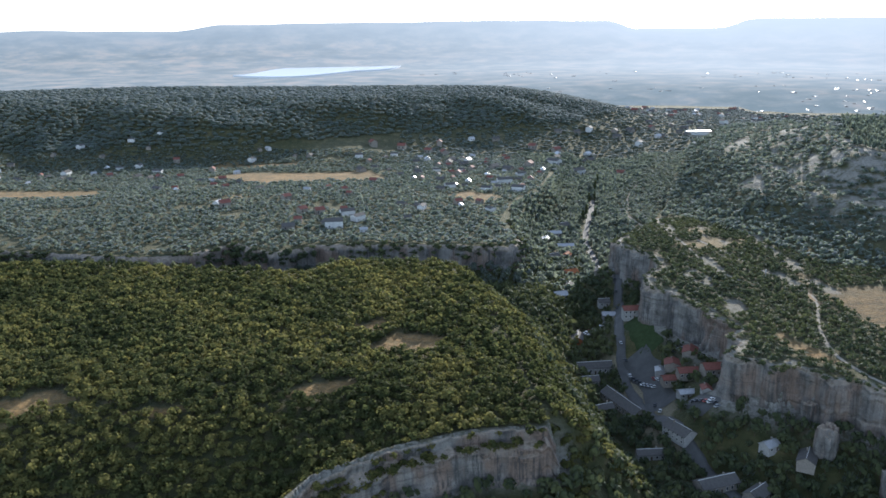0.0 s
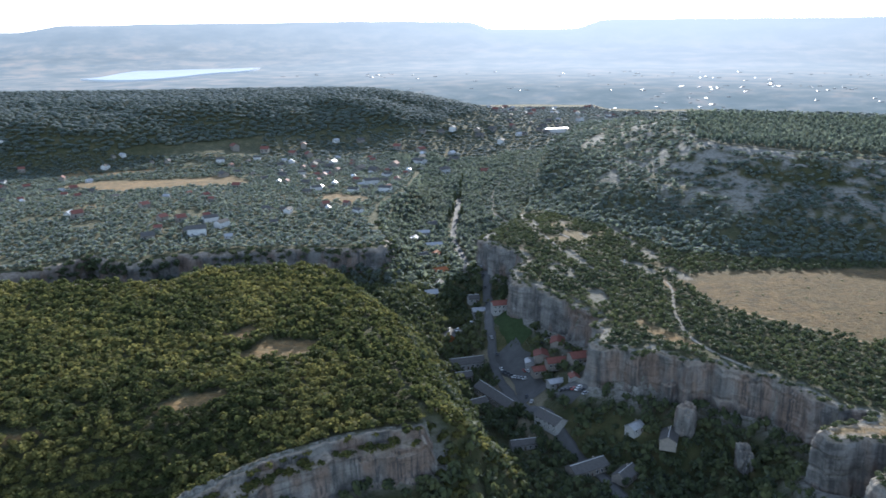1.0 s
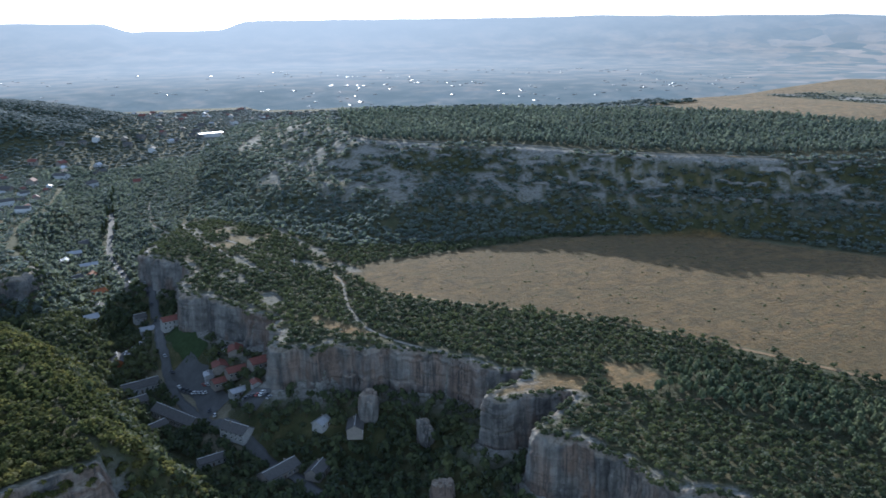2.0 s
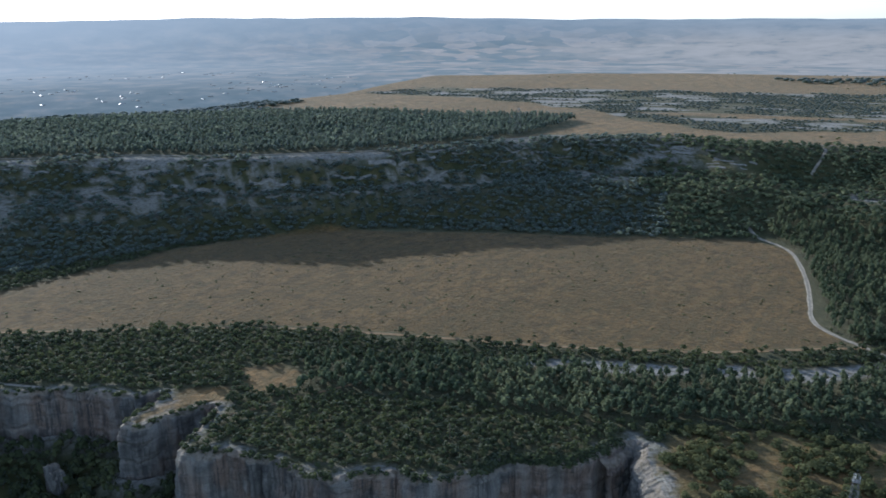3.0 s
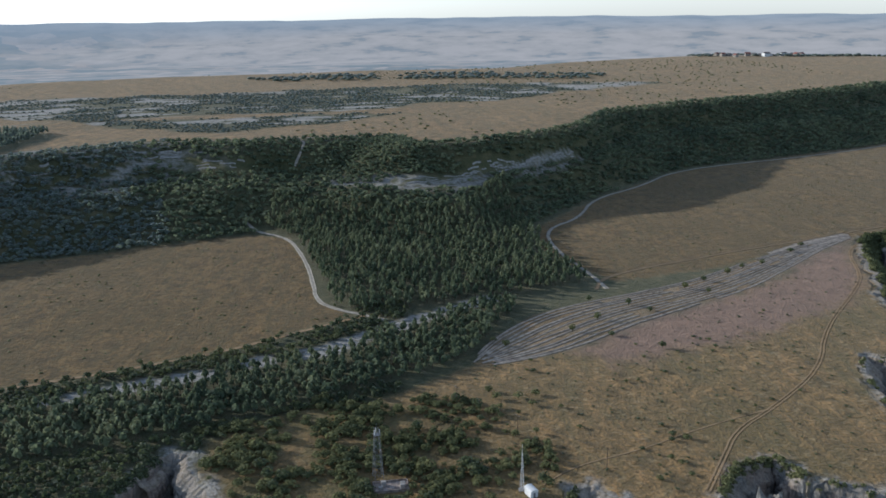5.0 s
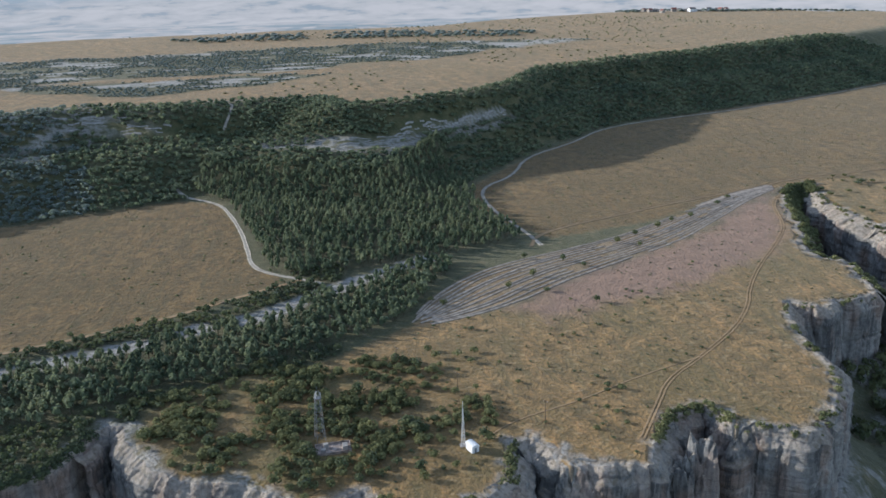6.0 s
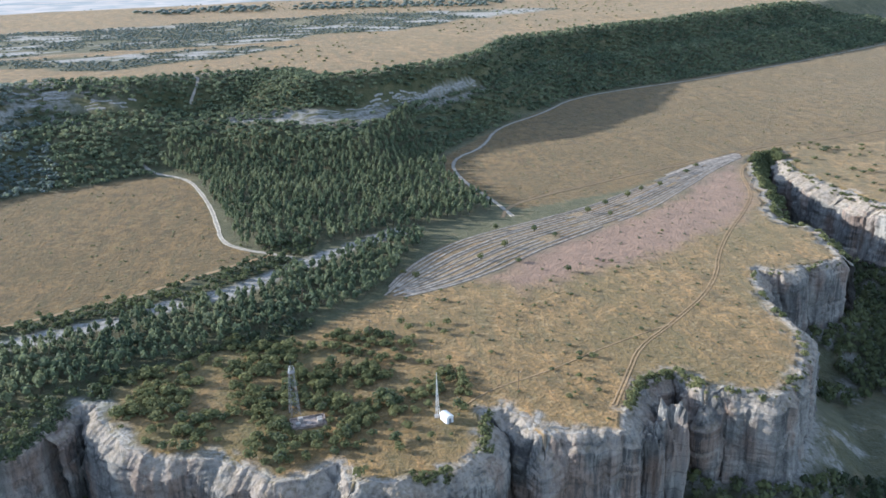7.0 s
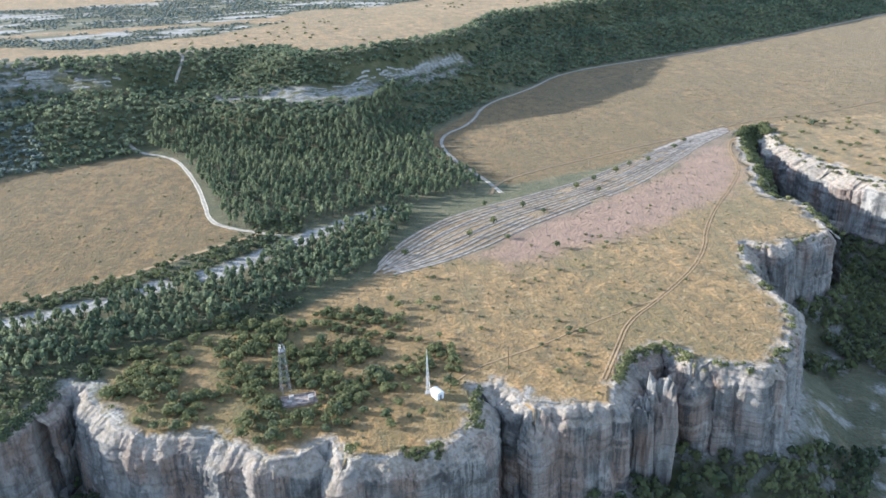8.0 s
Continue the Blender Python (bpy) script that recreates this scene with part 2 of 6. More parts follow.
# rim of the east plateau, from the side canyon in the south to the town in the north
RIM_CANYON = [(330, -480), (370, -420), (420, -376), (464, -353), (493, -346), (526, -342), (566, -337), (600, -344), (622, -354), (612, -332), (590, -318), (566, -306), (524, -291), (488, -277)]
RIM_HEAD = [(463, -269), (453, -275), (446, -281), (436, -280), (417, -275), (405, -273), (396, -272), (389, -258), (384, -242), (381, -228), (388, -219), (375, -211), (358, -205), (341, -203), (323, -201), (306, -198),
            (291, -190), (278, -180), (270, -172), (264, -161), (269, -157), (275, -146), (272, -137), (284, -136), (291, -131), (287, -120), (278, -112), (265, -103), (252, -99), (254, -88), (255, -74),
            (250, -68), (258, -64), (268, -64), (276, -58), (273, -52), (263, -50), (251, -48)]
RIM_WALL = [(246, -43), (240, -36), (238, -27), (238, -20), (236, -12), (238, -5), (235, 2), (245, 3), (252, 4), (250, 9), (244, 15), (243, 21), (245, 28), (251, 35), (258, 44), (263, 54), (265, 66),
            (269, 74), (274, 80), (281, 86), (294, 94), (306, 97), (308, 104), (300, 109)]
RIM_VALLEY = [(288, 113), (276, 119), (268, 140), (262, 144), (251, 145), (242, 151), (235, 161), (237, 173), (229, 183), (221, 189), (216, 201), (219, 216), (217, 230), (215, 243), (204, 254), (208, 260), (219, 264),
              (231, 269), (243, 277), (232, 285), (220, 288), (208, 291), (206, 296), (216, 300), (234, 302), (240, 308), (228, 317), (223, 338), (209, 360), (197, 374), (186, 378), (182, 387), (172, 395), (164, 391), (160, 399), (148, 405), (146, 412), (157, 426),
              (155, 439), (164, 447), (160, 460), (153, 467), (154, 478), (149, 488), (141, 509), (131, 520), (133, 545), (149, 568), (150, 600), (136, 617), (130, 640), (150, 670), (170, 720)]
RIM_CANYON, RIM_HEAD = crumble(RIM_CANYON, 9.0, 6.0, 501), crumble(RIM_HEAD, 4.5, 2.6, 502)
RIM_WALL, RIM_VALLEY = crumble(RIM_WALL, 4.0, 1.6, 503), crumble(RIM_VALLEY, 6.0, 2.4, 504)
RIM_B = RIM_CANYON + RIM_HEAD + RIM_WALL + RIM_VALLEY
EAST = RIM_B + [(205, 800), (240, 900), (300, 1050), (420, 1250), (900, 1700), (2200, 2300), (4900, 2300), (4900, -4900), (900, -4900), (300, -900)]
# wooded plateau to the west
RIM_A = [(-420, 170), (-200, 235), (-120, 250), (-66, 277), (-54, 300), (-22, 318), (12, 330), (47, 335)]
WEST = RIM_A + [(39, 369), (37, 403), (31, 443), (28, 491), (15, 537), (4, 577), (-24, 593), (-77, 588), (-97, 561), (-134, 569), (-238, 583),
                (-323, 591), (-700, 610), (-1100, 500), (-1100, 0)]
# settled shelf behind it
RIM_C = [(-900, 640), (-600, 672), (-367, 676), (-243, 655), (-200, 668), (-176, 695), (-158, 672), (-140, 657), (-107, 680), (-41, 679), (5, 677),
         (50, 664), (62, 690)]
SHELF = RIM_C + [(52, 760), (70, 860), (110, 960), (150, 1150), (-100, 2000), (-2500, 2000), (-2500, 700)]
# foot and rim of the high mesa in the east
FOOT_E = [(330, 1300), (190, 960), (225, 720), (262, 570), (300, 545), (415, 508), (440, 495), (545, 402), (572, 327), (612, 228), (655, 134),
          (640, 90), (612, 20), (612, -60), (667, -85), (747, -140), (883, -262), (965, -425), (1066, -625), (1204, -860), (1700, -1700)]
TOP_E = [(1000, 1090), (640, 1010), (454, 985), (404, 884), (372, 745), (428, 674), (465, 644), (512, 545), (601, 452), (668, 403), (765, 363), (780, 308), (818, 259), (799, 173), (814, 119), (818, 55), (773, 15), (782, -42), (869, -149), (1009, -227), (1094, -375), (1200, -564), (1727, -1364)]
MESA_FOOT = FOOT_E + [(4900, -3000), (4900, 1800), (1600, 1900)]
MESA_TOP = TOP_E + [(4900, -2800), (4900, 1700), (1700, 1800)]
CREEK = [(40, -200), (90, 150), (130, 345), (120, 401), (116, 448), (114, 514), (120, 555), (134, 640), (136, 700), (141, 814), (150, 900), (185, 1013), (290, 1513)]
TERRACE = [(388, -21), (423, -33), (458, -59), (477, -93), (490, -121), (510, -160), (545, -207), (586, -261), (620, -322), (572, -277), (525, -234), (490, -195), (466, -155), (444, -122), (426, -101), (403, -75), (392, -52), (384, -26)]


# bearing and distance at which the upland breaks off towards the far plain
UPLAND_END = ([19, 23, 40, 46, 51, 57, 95, 108], [1700, 1110, 1110, 1180, 1285, 1600, 1700, 2150])


def terrain(x, y):
    x, y = np.asarray(x, float), np.asarray(y, float)
    r, az = np.hypot(x, y), np.degrees(np.arctan2(x, y))
    wob = fbm(x / 22, y / 22, 3, 5) * 5
    # valley floor, lowest under the camera, with talus towards its sides
    creek = line_dist(x, y, CREEK, 130.0)
    z = -50 + np.clip((creek - 24) * 0.33, 0, 12) - 9 * sstep(420, 250, y) + fbm(x / 40, y / 40, 3, 2) * 3
    z = np.where(r > 1000, z - 10 * sstep(1000, 2300, r), z)
    # west plateau: cliff in front, wooded slope to the valley
    d = area_dist(x, y, WEST, 120.0) + 2.0
    front = sstep(350, 335, y)
    slope = sstep(0, 62, d + wob * sstep(0, 10, d)) * 50
    za = 0.5 + fbm(x / 120, y / 120, 3, 8) * 7 - front * (21 * sstep(0, 3, d) + 28 * sstep(4, 50, d)) - (1 - front) * slope
    za = za - 24 * sstep(385, 265, y - 0.1 * x) * (0.35 + 0.65 * sstep(10, -100, x)) * sstep(4, -6, d)
    # shelf with the settlement
    d = area_dist(x, y, SHELF, 120.0) + 2.0
    zc = -12 - 24 * sstep(760, 1250, y) + fbm(x / 150, y / 150, 3, 4) * 8 - sstep(730, 690, y) * 17 * sstep(0, 3, d) - (21 + 17 * sstep(690, 730, y)) * sstep(0, 45, d)
    # east plateau
    d = area_dist(x, y, EAST, 90.0) + 2.5
    zb = fbm(x / 130, y / 130, 3, 12) * 3.0 - (35 - 12 * sstep(130, 330, y)) * sstep(0, 3.5, d) - (16 + 10 * sstep(130, 330, y)) * sstep(3, 45, d)
    zb = zb - 45 * sstep(620, 950, y) * sstep(330, 150, x)
    # high mesa
    df, dt = area_dist(x, y, MESA_FOOT), area_dist(x, y, MESA_TOP)
    f = np.where(df < 0, np.where(dt < 0, 1.0, -df / (-df + np.maximum(dt, 0) + 1e-6)), 0.0)
    gully = fbm(x / 30, y / 30, 4, 21) * 0.16 * np.sin(np.pi * f)
    f2 = np.clip(f + gully, 0, 1)
    rise = 50 * (0.5 * sstep(0, 0.6, f2) + 0.5 * sstep(0.6, 0.98, f2))
    zb = zb + rise + np.where(dt < 0, 3 * sstep(0, 500, -dt) + fbm(x / 170, y / 170, 3, 30) * 5, 0)
    z = np.maximum(np.maximum(z, za), np.maximum(zb, zc))
    # wooded ridge in the north-west
    arc = sstep(18, 3, az) * sstep(-100, -80, az)
    back = 130 * sstep(-6, 8, az)
    lift = sstep(1200, 1560, r - back + fbm(x / 150, y / 150, 3, 33) * 190) * sstep(2250, 1850, r) * arc
    z = z * (1 - lift) + lift * (44 - 17 * sstep(-30, 10, az) + fbm(x / 300, y / 300, 2, 35) * 8)
    # the far plain sinks, then lifts towards the horizon
    far = sstep(0, 1, (r - np.interp(az, *UPLAND_END)) / np.interp(az, [19, 23, 42, 52, 58], [1000, 420, 420, 600, 1000]))
    z = z * (1 - far) + far * -84.0
    return z


SHEET = {}  # rings, bearings and heights of the ground sheet


def z_at(x, y):
    """Height of the ground sheet at one place."""
    rad, az, z = SHEET["rad"], SHEET["az"], SHEET["z"]
    r, a = math.hypot(x, y), math.atan2(x, y)
    i = min(max(int(np.searchsorted(rad, r)) - 1, 0), len(rad) - 2)
    j = min(max(int(np.searchsorted(az, a)) - 1, 0), len(az) - 2)
    f, g = (r - rad[i]) / (rad[i + 1] - rad[i]), (a - az[j]) / (az[j + 1] - az[j])
    return float((1 - f) * ((1 - g) * z[i, j] + g * z[i, j + 1]) + f * ((1 - g) * z[i + 1, j] + g * z[i + 1, j + 1]))

# ---------------------------------------------------------------- building helpers
def mesh_tris(name, verts, tris, mats, attrs=None, smooth=False, index=None):
    """A mesh object from arrays of corners and triangles (or quads)."""
    me = bpy.data.meshes.new(name)
    n, k = tris.shape
    me.vertices.add(len(verts))
    me.vertices.foreach_set("co", np.ascontiguousarray(verts, np.float32).ravel())
    me.loops.add(n * k)
    me.loops.foreach_set("vertex_index", np.ascontiguousarray(tris, np.int32).ravel())
    me.polygons.add(n)
    me.polygons.foreach_set("loop_start", np.arange(0, n * k, k, dtype=np.int32))
    if smooth:
        me.polygons.foreach_set("use_smooth", np.ones(n, bool))
    for m in mats:
        me.materials.append(m)
    if index is not None:
        me.polygons.foreach_set("material_index", np.asarray(index, np.int32))
    me.update(calc_edges=True)
    for key, val in (attrs or {}).items():
        if val.ndim == 1:
            a = me.attributes.new(key, "FLOAT", "POINT")
            a.data.foreach_set("value", np.ascontiguousarray(val, np.float32))
        else:
            a = me.attributes.new(key, "FLOAT_COLOR", "POINT")
            a.data.foreach_set("color", np.ascontiguousarray(val, np.float32).ravel())
    return new(name, me)


def part(name, bm, material, parent=None, label=""):
    me = bpy.data.meshes.new(name)
    bm.to_mesh(me)
    bm.free()
    me.materials.append(material)
    ob = new(name, me)
    ob.parent = parent
    if label:
        tagged(ob, label)
    return ob


def holder(name, m=None):
    ob = new(name)
    if m is not None:
        ob.matrix_basis = m
    return ob


# ---------------------------------------------------------------- plots and outlines on the ground
FIELD_B = [(234, 507), (262, 520), (300, 514), (410, 502), (440, 490), (520, 440), (536, 398), (571, 322), (612, 226), (652, 140), (640, 108), (563, 83), (492, 68), (462, 44),
           (450, 58), (424, 93), (386, 171), (355, 258), (326, 336), (280, 400), (241, 450)]
FIELD_2 = [(559, -98), (600, -82), (666, -92), (747, -147), (883, -267), (965, -429), (1066, -630), (1204, -863), (900, -900), (634, -469), (632, -372), (622, -345), (590, -270), (545, -200),
           (515, -121)]
HEADLAND = [(306, 92), (330, 80), (345, 50), (352, 20), (385, -20), (400, -40), (398, -60), (411, -88), (464, -162), (504, -214), (560, -280), (598, -318), (640, -380), (500, -420),
            (380, -300), (200, -260), (160, 0), (240, 80)]
RED = [(403, -75), (426, -101), (444, -122), (466, -155), (490, -195), (525, -234), (572, -277), (610, -318), (591, -306), (514, -277), (470, -251), (439, -205), (413, -161), (405, -134), (391, -109), (387, -90)]
BASTION = [(204, 292), (222, 284), (246, 277), (258, 285), (247, 300), (210, 300)]
GLADES_A = [[(-43, 430), (-26, 447), (-2, 441), (-6, 420), (-32, 418)], [(-86, 366), (-60, 378), (-36, 385), (-42, 373), (-62, 364)],
            [(-214, 352), (-186, 372), (-172, 360), (-198, 345)], [(-54, 455), (-36, 470), (-32, 460), (-46, 447)], [(-150, 352), (-120, 358), (-122, 350)]]
GLADE_B = [(277, 296), (290, 283), (288, 263), (276, 257), (261, 274)]
GLADE_F = [(176, 432), (184, 442), (194, 412), (200, 396), (188, 402)]
PINES_N = [(465, 34), (487, -43), (517, -105), (560, -98), (640, -86), (745, -70), (830, 20), (870, 100), (760, 130), (662, 128), (638, 100), (562, 78), (480, 55)]
WOOD_E = [(405, 864), (367, 754), (436, 686), (473, 653), (523, 559), (609, 468), (677, 420), (773, 377), (864, 364), (900, 400), (823, 627), (668, 854), (454, 977)]
GOLD_C = [[(-530, 925), (-395, 930), (-398, 985), (-525, 985)], [(-310, 1075), (-219, 1018), (-161, 1040), (-66, 1055), (-105, 1140), (-164, 1135), (-280, 1130)], [(0, 918), (37, 865), (66, 898), (28, 940)],
          [(-340, 1180), (-205, 1200), (-210, 1228), (-330, 1212)], [(-250, 900), (-200, 925), (-215, 890)]]
ROCK_BELT = [(355, 170), (372, 140), (386, 110), (398, 88), (408, 55), (436, 24), (468, -10), (486, -36)]
BELT = [(357, 172), (386, 112), (408, 55), (436, 24), (468, -10), (486, -36), (476, -56), (440, -38), (402, -22), (384, -6), (356, 40), (334, 84), (312, 130), (298, 190), (272, 260), (300, 280), (330, 225)]
SCAR = [(735, 75), (716, 20), (706, -15), (755, -72), (800, -118), (830, -150)]
MEADOW_S = [(640, -380), (604, -352), (566, -341), (526, -347), (490, -352), (455, -365), (420, -440), (520, -640), (900, -900), (700, -560)]
KNOB = [(776, 97), (810, 72), (830, 31), (755, -12), (736, -13), (724, 40), (731, 78)]
OPEN_N = [(130, 545), (150, 650), (180, 740), (240, 720), (270, 570), (290, 545), (235, 500), (190, 470), (168, 470)]


def old_quarry(x, y):
    """The scrubby strips of old quarries that cross the dry upland, 0 to 1, by bearing and distance."""
    r, az = np.hypot(x, y), np.degrees(np.arctan2(x, y))
    r = r + fbm(x / 50, y / 50, 3, 63) * 46
    low = np.interp(az, [44, 47, 52, 55.6, 61.5, 65, 68, 72, 83.6, 87.4, 95, 105.5, 108], [1150, 1240, 1313, 1257, 1163, 1102, 1040, 1050, 1050, 1067, 1152, 1405, 1450])
    high = np.interp(az, [52, 56, 58, 65, 76, 95, 105.5, 108], [1300, 1395, 1385, 1352, 1307, 1381, 1415, 1440])
    strip = sstep(low - 8, low + 8, r) * sstep(high + 8, high - 8, r)
    low2 = np.interp(az, [67.5, 71, 76.5, 84, 89], [1037, 968, 905, 950, 1024])
    high2 = np.interp(az, [67.5, 69, 77, 84, 89], [1040, 1044, 1012, 1030, 1020])
    return np.maximum(strip, sstep(low2 - 6, low2 + 6, r) * sstep(high2 + 6, high2 - 6, r)) * (az > 50)


def covers(x, y, z):
    """What lies on the ground: dry grass, rock, red soil; bare earth, green turf."""
    r, az = np.hypot(x, y), np.degrees(np.arctan2(x, y))
    w = fbm(x / 9, y / 9, 3, 50) * 6

    def plot(pts, soft=1.5, wob=1.0):
        return sstep(soft, -soft, area_dist(x, y, pts, 60.0) + w * wob)

    grass = np.maximum(plot(FIELD_B, 1.5, 0.3), plot(FIELD_2, 1.5, 0.5))
    head = plot(HEADLAND, 3, 1.5) * (z > -7)
    grass = np.maximum(np.maximum(grass, head), plot(MEADOW_S, 3, 1.0))
    for g in GLADES_A:
        grass = np.maximum(grass, plot(g, 2, 1.6))
    for g in (BASTION, GLADE_B, GLADE_F):
        grass = np.maximum(grass, plot(g, 2, 1.0))
    for g in GOLD_C:
        grass = np.maximum(grass, plot(g, 6, 2))
    dt = area_dist(x, y, MESA_TOP)
    up = sstep(-2, -22, dt + w * 2) * (1 - plot(WOOD_E, 6, 2)) * (r < 2700)
    quarry = old_quarry(x, y)
    grass = np.maximum(grass, up * (1 - quarry) * sstep(43, 50, az + w * 0.5))
    ledges = sstep(0.035, 0.10, fbm(r / 11, az * 0.35, 3, 62) * 0.75 + fbm(x / 70, y / 70, 2, 64) * 0.45)
    rock = quarry * up * ledges
    # scars on the flank of the mesa
    df = area_dist(x, y, MESA_FOOT)
    f = np.where(df < 0, np.where(dt < 0, 1.0, -df / (-df + np.maximum(dt, 0) + 1e-6)), 0.0)
    band = sstep(0.42, 0.6, f) * sstep(1.0, 0.97, f) * (f < 1) * sstep(80, 70, az)
    west_end = sstep(72, 55, az)
    along = x * 0.55 - y * 0.83
    scar = fbm(dt / 4.0, along / 16, 4, 70) * 0.85 + fbm(x / 60, y / 60, 2, 72) * 0.5 - 0.02 * west_end
    rill = fbm(along / 7 + fbm(x / 25, y / 25, 2, 83) * 3, dt / 14, 4, 75, 0.65) * 0.75 + fbm(dt / 3.5, along / 40, 3, 84) * 0.35 + fbm(x / 70, y / 70, 2, 72) * 0.35
    rock = np.maximum(rock, band * sstep(0.06, 0.12, scar) * 0.8)
    rock = np.maximum(rock, sstep(0.2, 0.5, f) * (f < 1) * sstep(66, 46, az) * sstep(0.02, 0.11, rill) * 0.7)
    rock = np.maximum(rock, sstep(14, 4, np.abs(dt)) * sstep(-0.06, 0.08, fbm(x / 30, y / 30, 3, 71)) * (az < 66) * 0.8)
    # stony belt beside the pines, stony paths over the open slope in the north
    rock = np.maximum(rock, sstep(9.5, 5, line_dist(x, y, ROCK_BELT, 60.0) + w * 0.7) * sstep(-0.12, 0.02, fbm(x / 12, y / 12, 2, 73)))
    bare = sstep(9, 0, area_dist(x, y, OPEN_N, 60.0)) * sstep(0.12, 0.2, fbm(x / 9, y / 30, 3, 74))
    rock = np.maximum(rock, bare * 0.5)
    grass = np.maximum(grass, 0.6 * sstep(9, 0, area_dist(x, y, OPEN_N, 60.0)) * sstep(0.08, 0.25, fbm(x / 30, y / 30, 3, 76)))
    # terraces: dry grass between the banks
    t_in = sstep(0, 4, -area_dist(x, y, TERRACE, 60.0))
    grass = grass * (1 - t_in) + t_in * 0.9
    pale = t_in * sstep(-0.2, 0.15, fbm(x / 14, y / 14, 3, 77)) * 0.2
    red = np.maximum(np.maximum(0.85 * plot(RED, 11, 3.0), 0.2 * t_in), up * (1 - quarry) * 0.08)
    # bare rims
    db = area_dist(x, y, EAST, 90.0)
    rim_rock = np.where(db < -2, sstep(-8, -2, db + w * 1.6) * sstep(-0.05, 0.12, fbm(x / 6, y / 6, 3, 85)), 1.0)
    rock = np.maximum(rock, rim_rock * sstep(16, 4, db + w) * (r < 900) * 0.9)
    rock = np.maximum(rock, sstep(-5, -1, area_dist(x, y, WEST, 60.0) + w * 0.6) * sstep(14, 5, area_dist(x, y, WEST, 60.0)) * sstep(350, 335, y) * 0.8)
    low = sstep(-12, -20, z) * sstep(-120, -180, y)
    rock = np.maximum(rock, low * np.maximum(0.1, sstep(0.02, 0.14, fbm(x / 11, y / 11, 4, 79, 0.65)) * 0.75))
    rock = np.maximum(rock, sstep(16, 8, line_dist(x, y, SCAR, 60.0) + w) * sstep(-0.02, 0.08, fbm(line_dist(x, y, SCAR, 60.0) / 3.5, along / 30, 2, 81)) * 0.85)
    # village yards
    dirt = pale + sstep(16, 8, line_dist(x, y, CREEK[3:9], 90.0) + w) * 0.45 * (z < -40)
    thick = sstep(-25, 25, y + fbm(x / 20, y / 20, 2, 9) * 34) * (x < 360)
    green = head * np.maximum(sstep(0.02, 0.12, fbm(x / 45, y / 45, 3, 80)) * 0.15, 0.45 * thick * sstep(-0.2, 0.12, fbm(x / 14, y / 14, 3, 82)))
    a = np.ones_like(x)
    return np.stack([grass, rock, red, a], -1), np.stack([dirt, green, np.maximum(plot(FIELD_B, 2, 0.3), plot(FIELD_2, 2, 0.5)), a], -1)


# ---------------------------------------------------------------- the ground, one sheet to the horizon
def build_ground():
    az = np.radians(np.concatenate([np.arange(-31, 131, 0.25), np.arange(131, 329, 4.5)]))
    rad = np.concatenate([[0.01, 20, 60, 100], np.arange(130, 190, 5), np.arange(190, 520, 1.8), np.arange(520, 1250, 4.6), 1250 * 1.02 ** np.arange(0, 69)])
    rr, aa = np.meshgrid(rad, az, indexing="ij")
    x, y = rr * np.sin(aa), rr * np.cos(aa)
    z = terrain(x.ravel(), y.ravel()).reshape(x.shape)
    SHEET.update(rad=rad, az=az, z=z)
    verts = np.stack([x, y, z], -1).reshape(-1, 3)
    cov, ext = covers(x.ravel(), y.ravel(), z.ravel())
    nr, na = x.shape
    i, j = np.meshgrid(np.arange(nr - 1), np.arange(na), indexing="ij")
    j2 = (j + 1) % na
    quads = np.stack([i * na + j, i * na + j2, (i + 1) * na + j2, (i + 1) * na + j], -1).reshape(-1, 4)[:, ::-1]
    ob = mesh_tris("ground", verts, quads, [GROUND], {"cover": cov, "extra": ext}, smooth=True)
    tagged(ob, "rolling limestone land with dry grass, scrub and bare rock", "ground", kind="structure")


build_ground()


